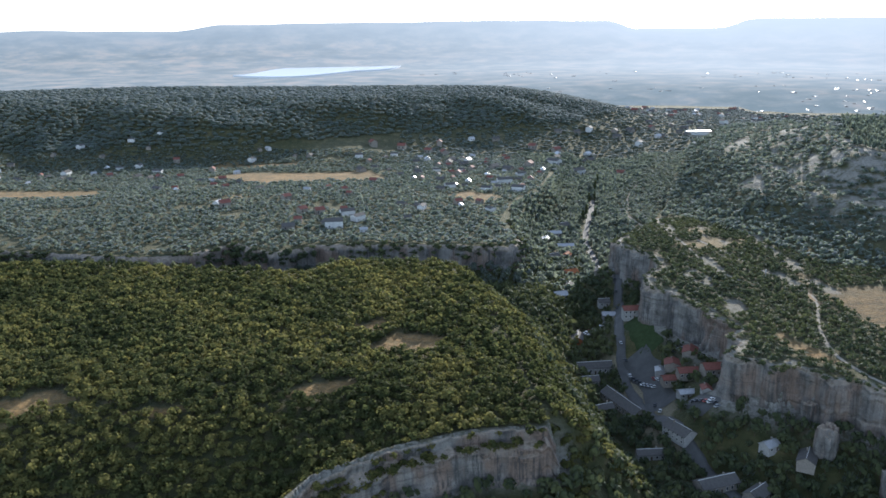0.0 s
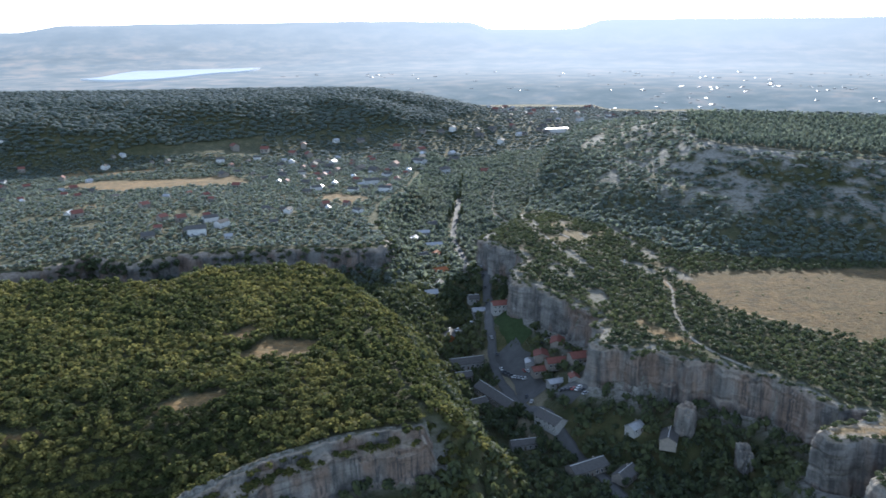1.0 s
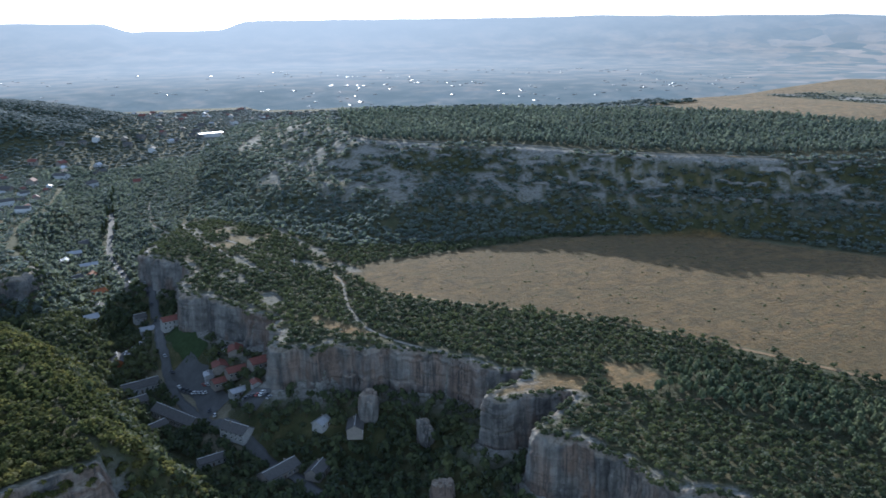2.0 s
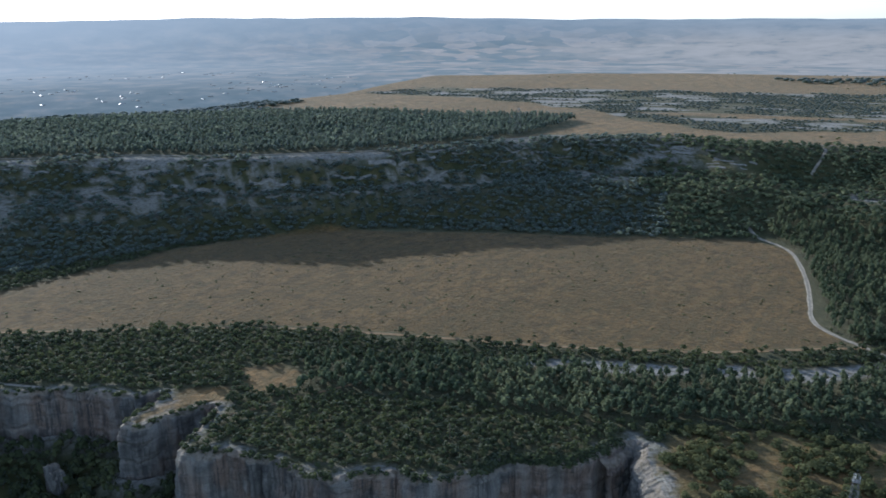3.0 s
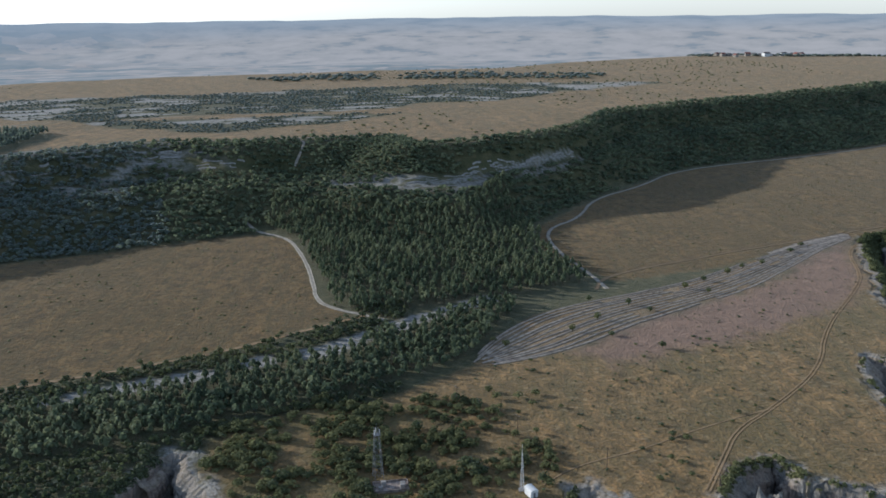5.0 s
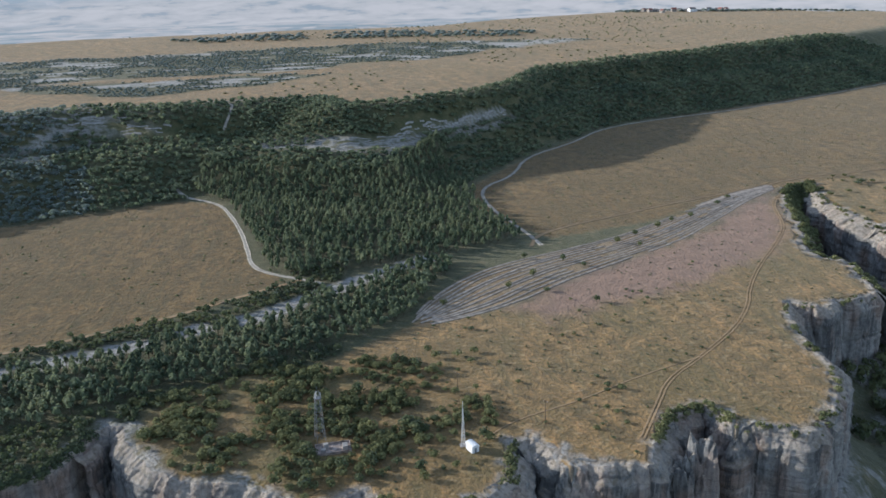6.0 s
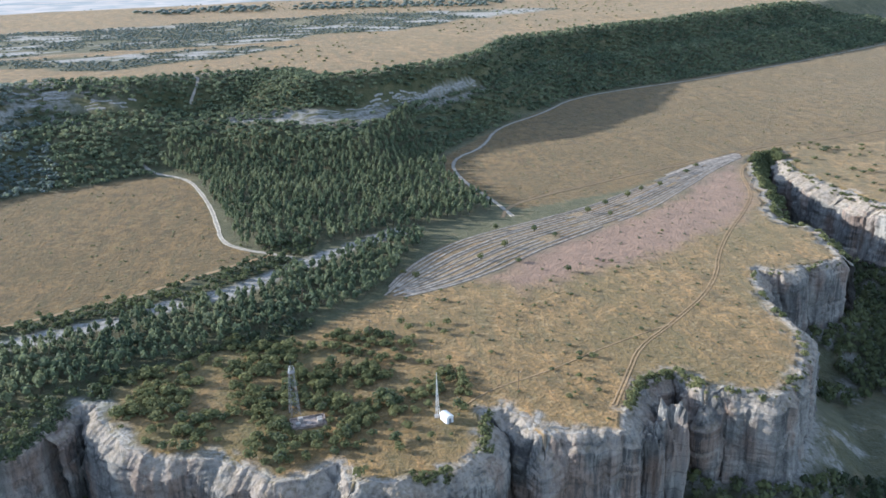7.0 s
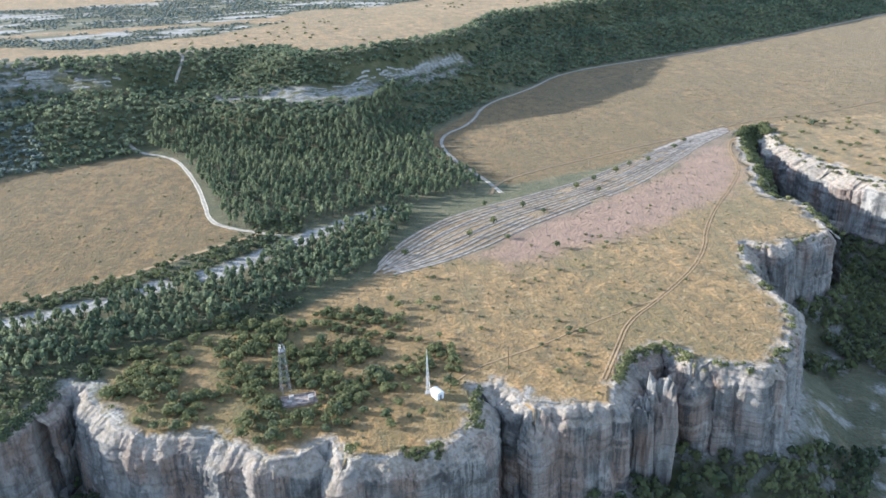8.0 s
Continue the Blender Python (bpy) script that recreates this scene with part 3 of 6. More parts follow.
# ---------------------------------------------------------------- cliffs
def cliff(rim, height, step, seed, label, facet=2.5, crack=2.5, slope=(1.0, 4.0), lean=1.0, rough=1.0, bench=0.0):
    """A wall of rock below a rim that has the open side on its left hand: a bedded shoulder, then flat faces parted by cracks."""
    g = np.random.default_rng(seed)
    pts = np.array(rim, float)
    seg = np.hypot(*np.diff(pts, axis=0).T)
    s = np.concatenate([[0], np.cumsum(seg)])
    ss = np.arange(0, s[-1], step)
    px, py = np.interp(ss, s, pts[:, 0]), np.interp(ss, s, pts[:, 1])
    tx, ty = np.gradient(px), np.gradient(py)
    half = max(2, int(2.6 / step))
    w = np.ones(2 * half + 1) / (2 * half + 1)
    tx, ty = np.convolve(np.pad(tx, half, "edge"), w, "valid"), np.convolve(np.pad(ty, half, "edge"), w, "valid")
    ln = np.hypot(tx, ty) + 1e-9
    nx, ny = -ty / ln, tx / ln
    v = np.concatenate([[-3, -2, -1], np.arange(int(height / step) + 1)]) * step
    S, V = np.meshgrid(ss, v, indexing="ij")
    down = np.clip(V, 0, None)

    def cuts_of(widths):
        at = [-20.0]
        while at[-1] < s[-1] + 30:
            at.append(at[-1] + g.choice(widths) * g.uniform(0.75, 1.3))
        return np.array(at)

    # flat faces of uneven width that meet in sharp arrises, some of them parted by cracks
    along = S + fbm(S / 30, V / 40, 2, seed + 1) * 9 + fbm(S / 8, V / 9, 2, seed + 2) * 1.3
    big, small = cuts_of([6, 10, 16, 24]), cuts_of([1.6, 2.6, 4.2])
    face = facet * np.interp(along, big, g.uniform(-1, 1, len(big))) + 0.55 * np.interp(along, small, g.uniform(-1, 1, len(small)))
    deep = np.where(g.uniform(0, 1, len(big)) < 0.5, g.uniform(0.3, 1.0, len(big)), 0.0)
    k = np.clip(np.searchsorted(big, along) - 1, 0, len(big) - 2)
    left, right = along - big[k], big[k + 1] - along
    face = face - crack * np.where(left < right, deep[k], deep[k + 1]) * np.exp(-np.minimum(left, right) / 0.8)
    # beds: each layer stands out or back a little; blocks have fallen away
    layer = np.floor((V + fbm(S / 70, S * 0, 2, seed + 5) * 6) / 1.7)
    beds = (vnoise(S / 22, layer * 7.3, seed + 6) - 0.5) * 0.8 - 0.6 * (vnoise(S / 60, layer * 3.1, seed + 7) > 0.84)
    fallen = np.round(fbm(along / 7, V / 10, 2, seed + 8) * 7) / 7 * 2.4
    grain = fbm(S / 2.4, V / 3.6, 3, seed + 9, 0.6) * 1.3 * rough
    d_sh = (slope[0] + (slope[1] - slope[0]) * vnoise(S / 17, S * 0 + 0.5, seed + 4)).clip(0.01)
    q = np.minimum(down, d_sh)
    shoulder = lean * (0.35 * q + 0.65 * np.ceil((q + fbm(S / 12, S * 0, 2, seed + 3)) / 1.1) * 1.1) * sstep(0, 1, q)
    open_ = 0.35 + 0.65 * sstep(0, 5, down)
    out = 0.05 * down + shoulder + (face + fallen) * open_ + beds + grain + 2.0 * sstep(height - 8, height, down)
    out = out + bench * sstep(5, 5.8, down + fbm(ss / 25, ss * 0, 2, seed + 23)[:, None] * 3)
    out = np.maximum(out, -0.6 - 2.5 * sstep(1, 6, down))
    edge = out[:, 3:4]
    back = -5.0 - 3.0 * vnoise(ss / 5.0, ss * 0, seed + 17)[:, None]
    out[:, :3] = back + (edge - back) * np.array([0.0, 0.3, 0.9])[None, :]
    X, Y = px[:, None] + nx[:, None] * out, py[:, None] + ny[:, None] * out
    top = np.maximum(terrain(px - nx * 5, py - ny * 5), terrain(px - nx * 3.2, py - ny * 3.2))
    top = np.convolve(np.pad(top, 4, "edge"), np.ones(9) / 9, "valid")
    chip = np.clip(fbm(ss / 4.0, ss * 0, 3, seed + 19), -0.5, 0.2) * 4 - 0.3
    Z = top[:, None] + chip[:, None] * sstep(0, 1, down + 1.2) - down
    low = terrain(X[:, 0], Y[:, 0])
    Z[:, 0] = low - 0.3
    Z[:, 1] = np.maximum(terrain(X[:, 1], Y[:, 1]), top - 0.6) + 0.03
    Z[:, 2] = top - 0.1 + chip * 0.5
    n, m = S.shape
    i, j = np.meshgrid(np.arange(n - 1), np.arange(m - 1), indexing="ij")
    quads = np.stack([i * m + j, (i + 1) * m + j, (i + 1) * m + j + 1, i * m + j + 1], -1).reshape(-1, 4)
    turf = np.where(j < 2, 1, 0).ravel()
    cov, ext = np.zeros((n, m, 4)), np.zeros((n, m, 4))
    lip_cov, lip_ext = covers(X[:, :3].ravel(), Y[:, :3].ravel(), Z[:, :3].ravel())
    cov[:, :3], ext[:, :3] = lip_cov.reshape(n, 3, 4), lip_ext.reshape(n, 3, 4)
    cov[:, 1, 1] *= 0.5
    ob = mesh_tris("cliff", np.stack([X, Y, Z], -1).reshape(-1, 3), quads, [ROCK, GROUND], {"cover": cov.reshape(-1, 4), "extra": ext.reshape(-1, 4)}, index=turf)
    return tagged(ob, label, "cliff", kind="structure")


split = min(range(len(RIM_CANYON)), key=lambda i: -RIM_CANYON[i][0])  # head of the side canyon
corner = min(range(len(RIM_HEAD)), key=lambda i: math.hypot(RIM_HEAD[i][0] - 396, RIM_HEAD[i][1] + 272))
cliff(RIM_CANYON[:split + 2], 36, 0.8, 140, "pale sunlit limestone slope of the side canyon", 3.0, 2.5, (3.0, 9.0), 1.7, 2.2)
cliff(RIM_CANYON[split:] + RIM_HEAD[:corner + 2], 38, 0.8, 90, "weathered limestone slope at the head of the side canyon", 2.4, 2.0, (2.0, 9.0), 1.2, 1.5)
cliff(RIM_HEAD[corner:] + RIM_WALL[:3], 42, 0.5, 100, "pale limestone cliff of buttresses and clefts below the headland", 2.6, 4.5, (0.5, 8.5), 1.0, 1.2)
cliff(RIM_HEAD[-1:] + RIM_WALL + RIM_VALLEY[:1], 44, 0.5, 110, "pale bedded limestone wall below the towers", 0.9, 0.8, (2.5, 7.5), 1.0, 1.2)
cliff(RIM_WALL[-1:] + RIM_VALLEY, 38, 0.7, 120, "grey limestone cliff of the east plateau above the village", 2.6, 4.0, (0.3, 2.5), 1.0)
cliff(RIM_A[::-1], 24, 0.8, 200, "layered limestone cliff below the wooded plateau", 0.5, 0.3, (0.2, 0.6), 1.0, 0.6, 6.5)
cliff(RIM_C[::-1], 20, 1.8, 300, "low grey limestone cliff below the settled shelf", 2.2, 2.5, (1.0, 4.0), 1.2)

# ---------------------------------------------------------------- distance: hazy plain and tablelands under the horizon, and a lake
def make_distance():
    k = Nodes("hazy_distance")
    a = k.attr("kind")
    sep = k.n("SeparateColor", Color=a.outputs["Color"])
    strips = k.noise(1.0, 4, 0.6, k.attr("strip").outputs["Vector"])
    plots = k.n("TexVoronoi", Scale=1.6, Vector=k.attr("strip").outputs["Vector"])
    plots.feature = "F1"
    cellc = k.n("SeparateColor", Color=plots.outputs["Color"])
    fine = k.noise(0.02, 4, 0.7)
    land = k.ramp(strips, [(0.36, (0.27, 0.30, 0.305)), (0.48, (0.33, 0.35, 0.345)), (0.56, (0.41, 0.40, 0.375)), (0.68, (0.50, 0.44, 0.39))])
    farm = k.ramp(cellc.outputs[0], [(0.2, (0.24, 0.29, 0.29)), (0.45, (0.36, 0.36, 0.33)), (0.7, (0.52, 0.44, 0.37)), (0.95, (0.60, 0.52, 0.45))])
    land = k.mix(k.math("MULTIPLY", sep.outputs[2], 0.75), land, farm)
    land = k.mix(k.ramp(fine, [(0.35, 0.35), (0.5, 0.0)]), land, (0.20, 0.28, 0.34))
    # the hills' own colour holds the blue of the haze
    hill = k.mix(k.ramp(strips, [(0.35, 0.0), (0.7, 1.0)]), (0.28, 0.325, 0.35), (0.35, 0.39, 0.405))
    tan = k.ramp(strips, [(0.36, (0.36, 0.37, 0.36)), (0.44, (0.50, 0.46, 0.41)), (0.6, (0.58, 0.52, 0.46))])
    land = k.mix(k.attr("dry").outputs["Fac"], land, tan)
    # groves; they also darken the nearer plain, where haze would be thin
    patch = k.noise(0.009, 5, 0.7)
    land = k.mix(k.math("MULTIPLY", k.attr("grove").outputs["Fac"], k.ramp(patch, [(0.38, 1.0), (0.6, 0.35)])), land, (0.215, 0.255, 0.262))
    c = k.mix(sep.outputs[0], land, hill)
    # white haze painted over the colours of the land
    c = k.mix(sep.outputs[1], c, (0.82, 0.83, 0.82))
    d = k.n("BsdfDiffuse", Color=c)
    # the land gives off light itself, as bright haze would
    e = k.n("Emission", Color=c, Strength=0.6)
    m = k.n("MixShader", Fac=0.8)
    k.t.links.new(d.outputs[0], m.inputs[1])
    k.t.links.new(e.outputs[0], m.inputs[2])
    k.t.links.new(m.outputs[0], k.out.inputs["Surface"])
    return k.mat


def far_height(r, az):
    base = -56 - 31 * sstep(2800, 2350, r)
    plain_z = base + (58 + 42 * sstep(66, 90, az)) * sstep(3900, 4430, r) + fbm(r / 300, az * 0.4, 3, 90) * 8
    crest = 112 + 32 * sstep(88, 40, az) + fbm(az / 6, az * 0 + 3.3, 3, 91) * 26 + fbm(az / 1.6, az * 0 + 1.3, 2, 92) * 6
    crest = crest - 42 * sstep(10.5, 12.5, az) * sstep(19.5, 17.5, az) - 26 * sstep(-14, -17, az) + 6 * sstep(60, 90, az)
    start = 4330 + fbm(az / 5, az * 0 + 7.7, 3, 93) * 190
    rise = sstep(0, 1, (r - start) / (4760 - start))
    return plain_z * (1 - rise) + crest * rise, rise


def build_distance():
    az = np.arange(-40, 140.1, 0.4)
    rad = np.concatenate([np.arange(2350, 4300, 65), np.arange(4300, 4830, 22)])
    rr, aa = np.meshgrid(rad, az, indexing="ij")
    z, rise = far_height(rr, aa)
    z = z - 500 * (rr > 4795)
    a = np.radians(aa)
    verts = np.stack([rr * np.sin(a), rr * np.cos(a), z], -1).reshape(-1, 3)
    # amount of painted haze, whiter towards the sun's bearing and the horizon
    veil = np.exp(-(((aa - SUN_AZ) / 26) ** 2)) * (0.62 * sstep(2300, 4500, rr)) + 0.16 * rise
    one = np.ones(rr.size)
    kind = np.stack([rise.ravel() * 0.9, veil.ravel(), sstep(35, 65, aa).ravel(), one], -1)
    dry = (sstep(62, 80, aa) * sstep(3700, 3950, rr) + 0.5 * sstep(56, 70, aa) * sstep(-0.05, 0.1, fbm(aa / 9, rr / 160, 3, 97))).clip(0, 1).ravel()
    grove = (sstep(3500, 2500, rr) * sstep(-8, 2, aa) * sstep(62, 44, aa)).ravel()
    strip = np.stack([aa.ravel() * 0.45, rr.ravel() / 110, 0 * one, one], -1)
    nr, na = rr.shape
    i, j = np.meshgrid(np.arange(nr - 1), np.arange(na - 1), indexing="ij")
    quads = np.stack([i * na + j, (i + 1) * na + j, (i + 1) * na + j + 1, i * na + j + 1], -1).reshape(-1, 4)
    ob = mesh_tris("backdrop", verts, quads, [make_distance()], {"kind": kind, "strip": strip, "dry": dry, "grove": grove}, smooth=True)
    tagged(ob, "hazy blue plain and tablelands below the horizon", "distance", kind="structure")
    # the lake, level among the far fields
    th = np.linspace(0, 2 * np.pi, 60, endpoint=False)
    la = -8.2 + 5.3 * np.cos(th) + 0.5 * np.sin(3 * th)
    lr = 3800 + 240 * np.sin(th) + 190 * np.cos(th) + 60 * np.sin(4 * th)
    la = np.radians(la)
    k = Nodes("lake_water")
    # pale base colour stands for the bright sky mirrored in the water
    water = k.done((0.62, 0.65, 0.68), 0.42, k.bump(k.noise(0.05, 3), 0.1, 1.0), 1.0)
    bm = bmesh.new()
    vs = [bm.verts.new((r_ * math.sin(a_), r_ * math.cos(a_), 0)) for r_, a_ in zip(lr, la)]
    lo = [bm.verts.new((v.co.x, v.co.y, -14)) for v in vs]
    bm.faces.new(vs[::-1])
    for q in range(60):
        bm.faces.new((vs[q], lo[q], lo[(q + 1) % 60], vs[(q + 1) % 60]))
    ob = part("water", bm, water)
    ob.location.z = -49
    tagged(ob, "lake with the mirrored sky's paleness in its colour", "lake", kind="structure")


build_distance()

# ---------------------------------------------------------------- plants
rng = np.random.default_rng(11)


def crown_shape(kind, leaves, seed, size=0.42, trunk=True):
    """Corners, triangles and material numbers of one plant of width 2 and height about 2: a dark inner mass, leaf clumps round it, a trunk."""
    g = np.random.default_rng(seed)
    V, T, M = [], [], []

    def add(v, t, m):
        base = sum(len(q) for q in V)
        V.append(np.array(v, float))
        T.append(np.array(t, int) + base)
        M.append(np.full(len(t), m))

    lobes = g.normal(size=(5, 3))
    lobes /= np.linalg.norm(lobes, axis=1)[:, None]

    def radius(d):
        return 0.72 + 0.38 * np.max(np.clip(d @ lobes.T, 0, 1) ** 3, axis=-1)

    def place(d, f=1.0):
        rr = radius(d)[:, None] * d * f
        if kind == "pine":
            h = 0.5 + 0.5 * rr[:, 2]
            taper = np.clip(1.12 - h, 0.08, 1)
            return np.stack([rr[:, 0] * taper * 1.1, rr[:, 1] * taper * 1.1, 0.35 + 1.75 * h], -1)
        if kind == "poplar":
            return np.stack([rr[:, 0] * 0.9, rr[:, 1] * 0.9, 1.05 + 0.95 * rr[:, 2]], -1)
        return np.stack([rr[:, 0], rr[:, 1], 1.05 + 0.85 * rr[:, 2]], -1)

    octa = np.array([(1, 0, 0), (0, 1, 0), (-1, 0, 0), (0, -1, 0), (0, 0, 1), (0, 0, -1)], float)
    ot = [(0, 1, 4), (1, 2, 4), (2, 3, 4), (3, 0, 4), (1, 0, 5), (2, 1, 5), (3, 2, 5), (0, 3, 5)]
    add(place(octa, 0.8), ot, 0)
    d = g.normal(size=(leaves, 3))
    d[:, 2] = np.abs(d[:, 2]) * 1.1 - 0.35
    d /= np.linalg.norm(d, axis=1)[:, None]
    c = place(d, 1.0) * np.array([1, 1, 1.0])
    nrm = d + g.normal(size=d.shape) * 0.45
    nrm /= np.linalg.norm(nrm, axis=1)[:, None]
    side = np.cross(nrm, g.normal(size=d.shape))
    side /= np.linalg.norm(side, axis=1)[:, None] + 1e-9
    up = np.cross(nrm, side)
    s = size * g.uniform(0.7, 1.25, leaves)[:, None]
    quad = np.stack([c - side * s * 0.6 - up * s * 0.35, c + side * s * 0.5 - up * s * 0.6 - nrm * s * 0.2, c + side * s * 0.6 + up * s * 0.45, c - side * s * 0.35 + up * s * 0.6 - nrm * s * 0.25], 1)
    idx = np.arange(leaves)[:, None] * 4
    add(quad.reshape(-1, 3), np.concatenate([idx + [0, 1, 2], idx + [0, 2, 3]], 0), 0)
    if trunk:
        q = np.array([(0.09, 0, -0.25), (-0.05, 0.08, -0.25), (-0.05, -0.08, -0.25), (0.03, 0, 1.1), (-0.02, 0.03, 1.1), (-0.02, -0.03, 1.1)])
        add(q, [(0, 1, 4), (0, 4, 3), (1, 2, 5), (1, 5, 4), (2, 0, 3), (2, 3, 5)], 1)
    return np.concatenate(V), np.concatenate(T), np.concatenate(M)


def scatter(x0, x1, y0, y1, gap, seed):
    g = np.random.default_rng(seed)
    gx, gy = np.meshgrid(np.arange(x0, x1, gap), np.arange(y0, y1, gap))
    x = gx.ravel() + g.uniform(-0.48, 0.48, gx.size) * gap
    y = gy.ravel() + g.uniform(-0.48, 0.48, gx.size) * gap
    r, az = np.hypot(x, y), np.degrees(np.arctan2(x, y))
    keep = (az > -31) & (az < 130) & (r > 175)
    return x[keep], y[keep]


LINES = []  # roads and tracks: outline and half width kept free of plants
PLOTS = []  # yards and buildings: x, y, radius kept free of plants


def free(x, y, extra=1.0, cover=True):
    ok = np.ones(x.shape, bool)
    for pts, half in LINES:
        ok &= line_dist(x, y, pts, 40.0) > half + extra
    for px, py, pr in PLOTS:
        ok &= np.hypot(x - px, y - py) > pr + extra
    if cover:
        z = terrain(x, y)
        cov, ext = covers(x, y, z)
        ok &= (cov[:, 0] < 0.45) & (cov[:, 1] < 0.45) & (cov[:, 2] < 0.3)
    d = area_dist(x, y, EAST, 90.0)
    ok &= (d < -3.5) | (d > 7)
    d = area_dist(x, y, WEST, 60.0)
    ok &= (d < -2.5) | (d > 6) | (y > 350)
    d = area_dist(x, y, SHELF, 60.0)
    ok &= (d < -3) | (d > 5) | (y > 720)
    return ok


def wood(name, label, category, x, y, wide, high, kinds, leaf, seed, sink=0.1, level=None):
    """Many plants in one mesh: half widths and heights in metres between the two numbers given."""
    g = np.random.default_rng(seed)
    n = len(x)
    if not n:
        return
    z = terrain(x, y) if level is None else level
    size = g.beta(2, 2.4, n)
    w = wide[0] + (wide[1] - wide[0]) * np.clip(size + g.normal(size=n) * 0.12, 0, 1)
    h = high[0] + (high[1] - high[0]) * np.clip(size + g.normal(size=n) * 0.1, 0, 1)
    turn = g.uniform(0, 6.283, n)
    tone = np.clip(0.5 + fbm(x / 34, y / 34, 3, 44) * 1.5 + g.normal(size=n) * 0.2, 0, 1)
    pick = g.integers(0, len(kinds), n)
    VV, TT, MM, AA, base = [], [], [], [], 0
    for k, (v, t, m) in enumerate(kinds):
        s = np.where(pick == k)[0]
        if not len(s):
            continue
        c, si = np.cos(turn[s])[:, None], np.sin(turn[s])[:, None]
        X = (v[None, :, 0] * c - v[None, :, 1] * si) * w[s][:, None] + x[s][:, None]
        Y = (v[None, :, 0] * si + v[None, :, 1] * c) * w[s][:, None] + y[s][:, None]
        Z = v[None, :, 2] * (h[s] / 2.0)[:, None] + (z[s] - sink)[:, None]
        VV.append(np.stack([X, Y, Z], -1).reshape(-1, 3))
        TT.append((t[None] + (np.arange(len(s)) * len(v))[:, None, None] + base).reshape(-1, 3))
        MM.append(np.tile(m, len(s)))
        AA.append(np.repeat(tone[s], len(v)))
        base += len(s) * len(v)
    ob = mesh_tris(name, np.concatenate(VV), np.concatenate(TT), [leaf, BARK], {"tone": np.concatenate(AA)}, index=np.concatenate(MM))
    return tagged(ob, label, category, kind="stuff")


ROUND = [crown_shape("round", 20, s, 0.5) for s in range(5)]
ROUND_FINE = [crown_shape("round", 44, 10 + s, 0.34) for s in range(5)]
ROUND_FAR = [crown_shape("round", 11, 20 + s, 0.62, trunk=False) for s in range(4)]


def lump_shape(seed):
    """A low crown of one uneven mass, for woods seen from far off."""
    g = np.random.default_rng(seed)
    bm = bmesh.new()
    bmesh.ops.create_icosphere(bm, subdivisions=1, radius=1.0)
    v = np.array([q.co[:] for q in bm.verts])
    t = np.array([[q.index for q in f.verts] for f in bm.faces])
    bm.free()
    v = v * g.uniform(0.75, 1.15, (len(v), 1))
    v = np.stack([v[:, 0], v[:, 1], 0.95 + 0.95 * v[:, 2]], -1)
    keep = (v[t][:, :, 2].mean(1) > 0.45)
    return v, t[keep], np.zeros(keep.sum(), int)


ROUND_DIM = [lump_shape(60 + s) for s in range(5)]
PINE = [crown_shape("pine", 28, 40 + s, 0.38) for s in range(5)]
PINE_FAR = [crown_shape("pine", 11, 80 + s, 0.6, trunk=False) for s in range(4)]

# ---------------------------------------------------------------- roads and tracks
def road(pts, width, mat, name, label, lift=0.14, rounds=2, keep=True):
    pts = soften(pts, rounds)
    if keep:
        LINES.append((pts, width / 2 + (3.0 if name == "forest_track" else 0.0)))
    p = np.array(pts, float)
    seg = np.hypot(*np.diff(p, axis=0).T)
    s = np.concatenate([[0], np.cumsum(seg)])
    ss = np.arange(0, s[-1], 2.5)
    px, py = np.interp(ss, s, p[:, 0]), np.interp(ss, s, p[:, 1])
    tx, ty = np.gradient(px), np.gradient(py)
    ln = np.hypot(tx, ty) + 1e-9
    nx, ny = -ty / ln, tx / ln
    edge = fbm(ss / 6, ss * 0 + width, 3, 7) * width * 0.35
    offs = np.stack([-width / 2 + edge, -width / 5 + 0 * edge, width / 5 + 0 * edge, width / 2 + np.roll(edge, 9)], 1)
    X, Y = px[:, None] + nx[:, None] * offs, py[:, None] + ny[:, None] * offs
    Z = terrain(X.ravel(), Y.ravel()).reshape(X.shape) + lift
    Z[:, 1:3] += 0.03
    skirt = np.array([[-1.3, 0, 0, -1.3]])
    n = len(ss)
    verts = np.concatenate([np.stack([X, Y, Z], -1).reshape(-1, 3), np.stack([X, Y, Z + skirt], -1).reshape(-1, 3)])
    i = np.arange(n - 1)
    quads = [np.stack([i * 4 + j, (i + 1) * 4 + j, (i + 1) * 4 + j + 1, i * 4 + j + 1], -1)[:, ::-1] for j in range(3)]
    o = n * 4
    quads += [np.stack([i * 4, (i + 1) * 4, o + (i + 1) * 4, o + i * 4], -1), np.stack([i * 4 + 3, (i + 1) * 4 + 3, o + (i + 1) * 4 + 3, o + i * 4 + 3], -1)]
    ob = mesh_tris(name, verts, np.concatenate(quads), [mat], smooth=True)
    return tagged(ob, label, name.split("_")[-1], kind="structure")


road([(676, 146), (662, 137), (640, 107), (600, 93), (563, 82), (520, 73), (492, 68), (476, 57), (462, 36), (452, 22)], 2.7, ROAD_DIRT, "gravel_track", "white limestone gravel track beside the field")
road([(462, 36), (448, 56), (420, 95), (384, 168), (352, 256), (322, 334), (277, 398), (238, 450), (222, 492), (230, 512)], 2.6, ROAD_EARTH, "field_track", "pale earth track along the edge of the field")
road([(1204, -862), (1014, -547), (951, -423), (922, -344), (887, -262), (807, -208), (761, -153), (688, -128), (655, -95), (599, -92), (531, -108), (500, -112)], 2.7, ROAD_DIRT, "forest_track", "pale earth track below the wood")
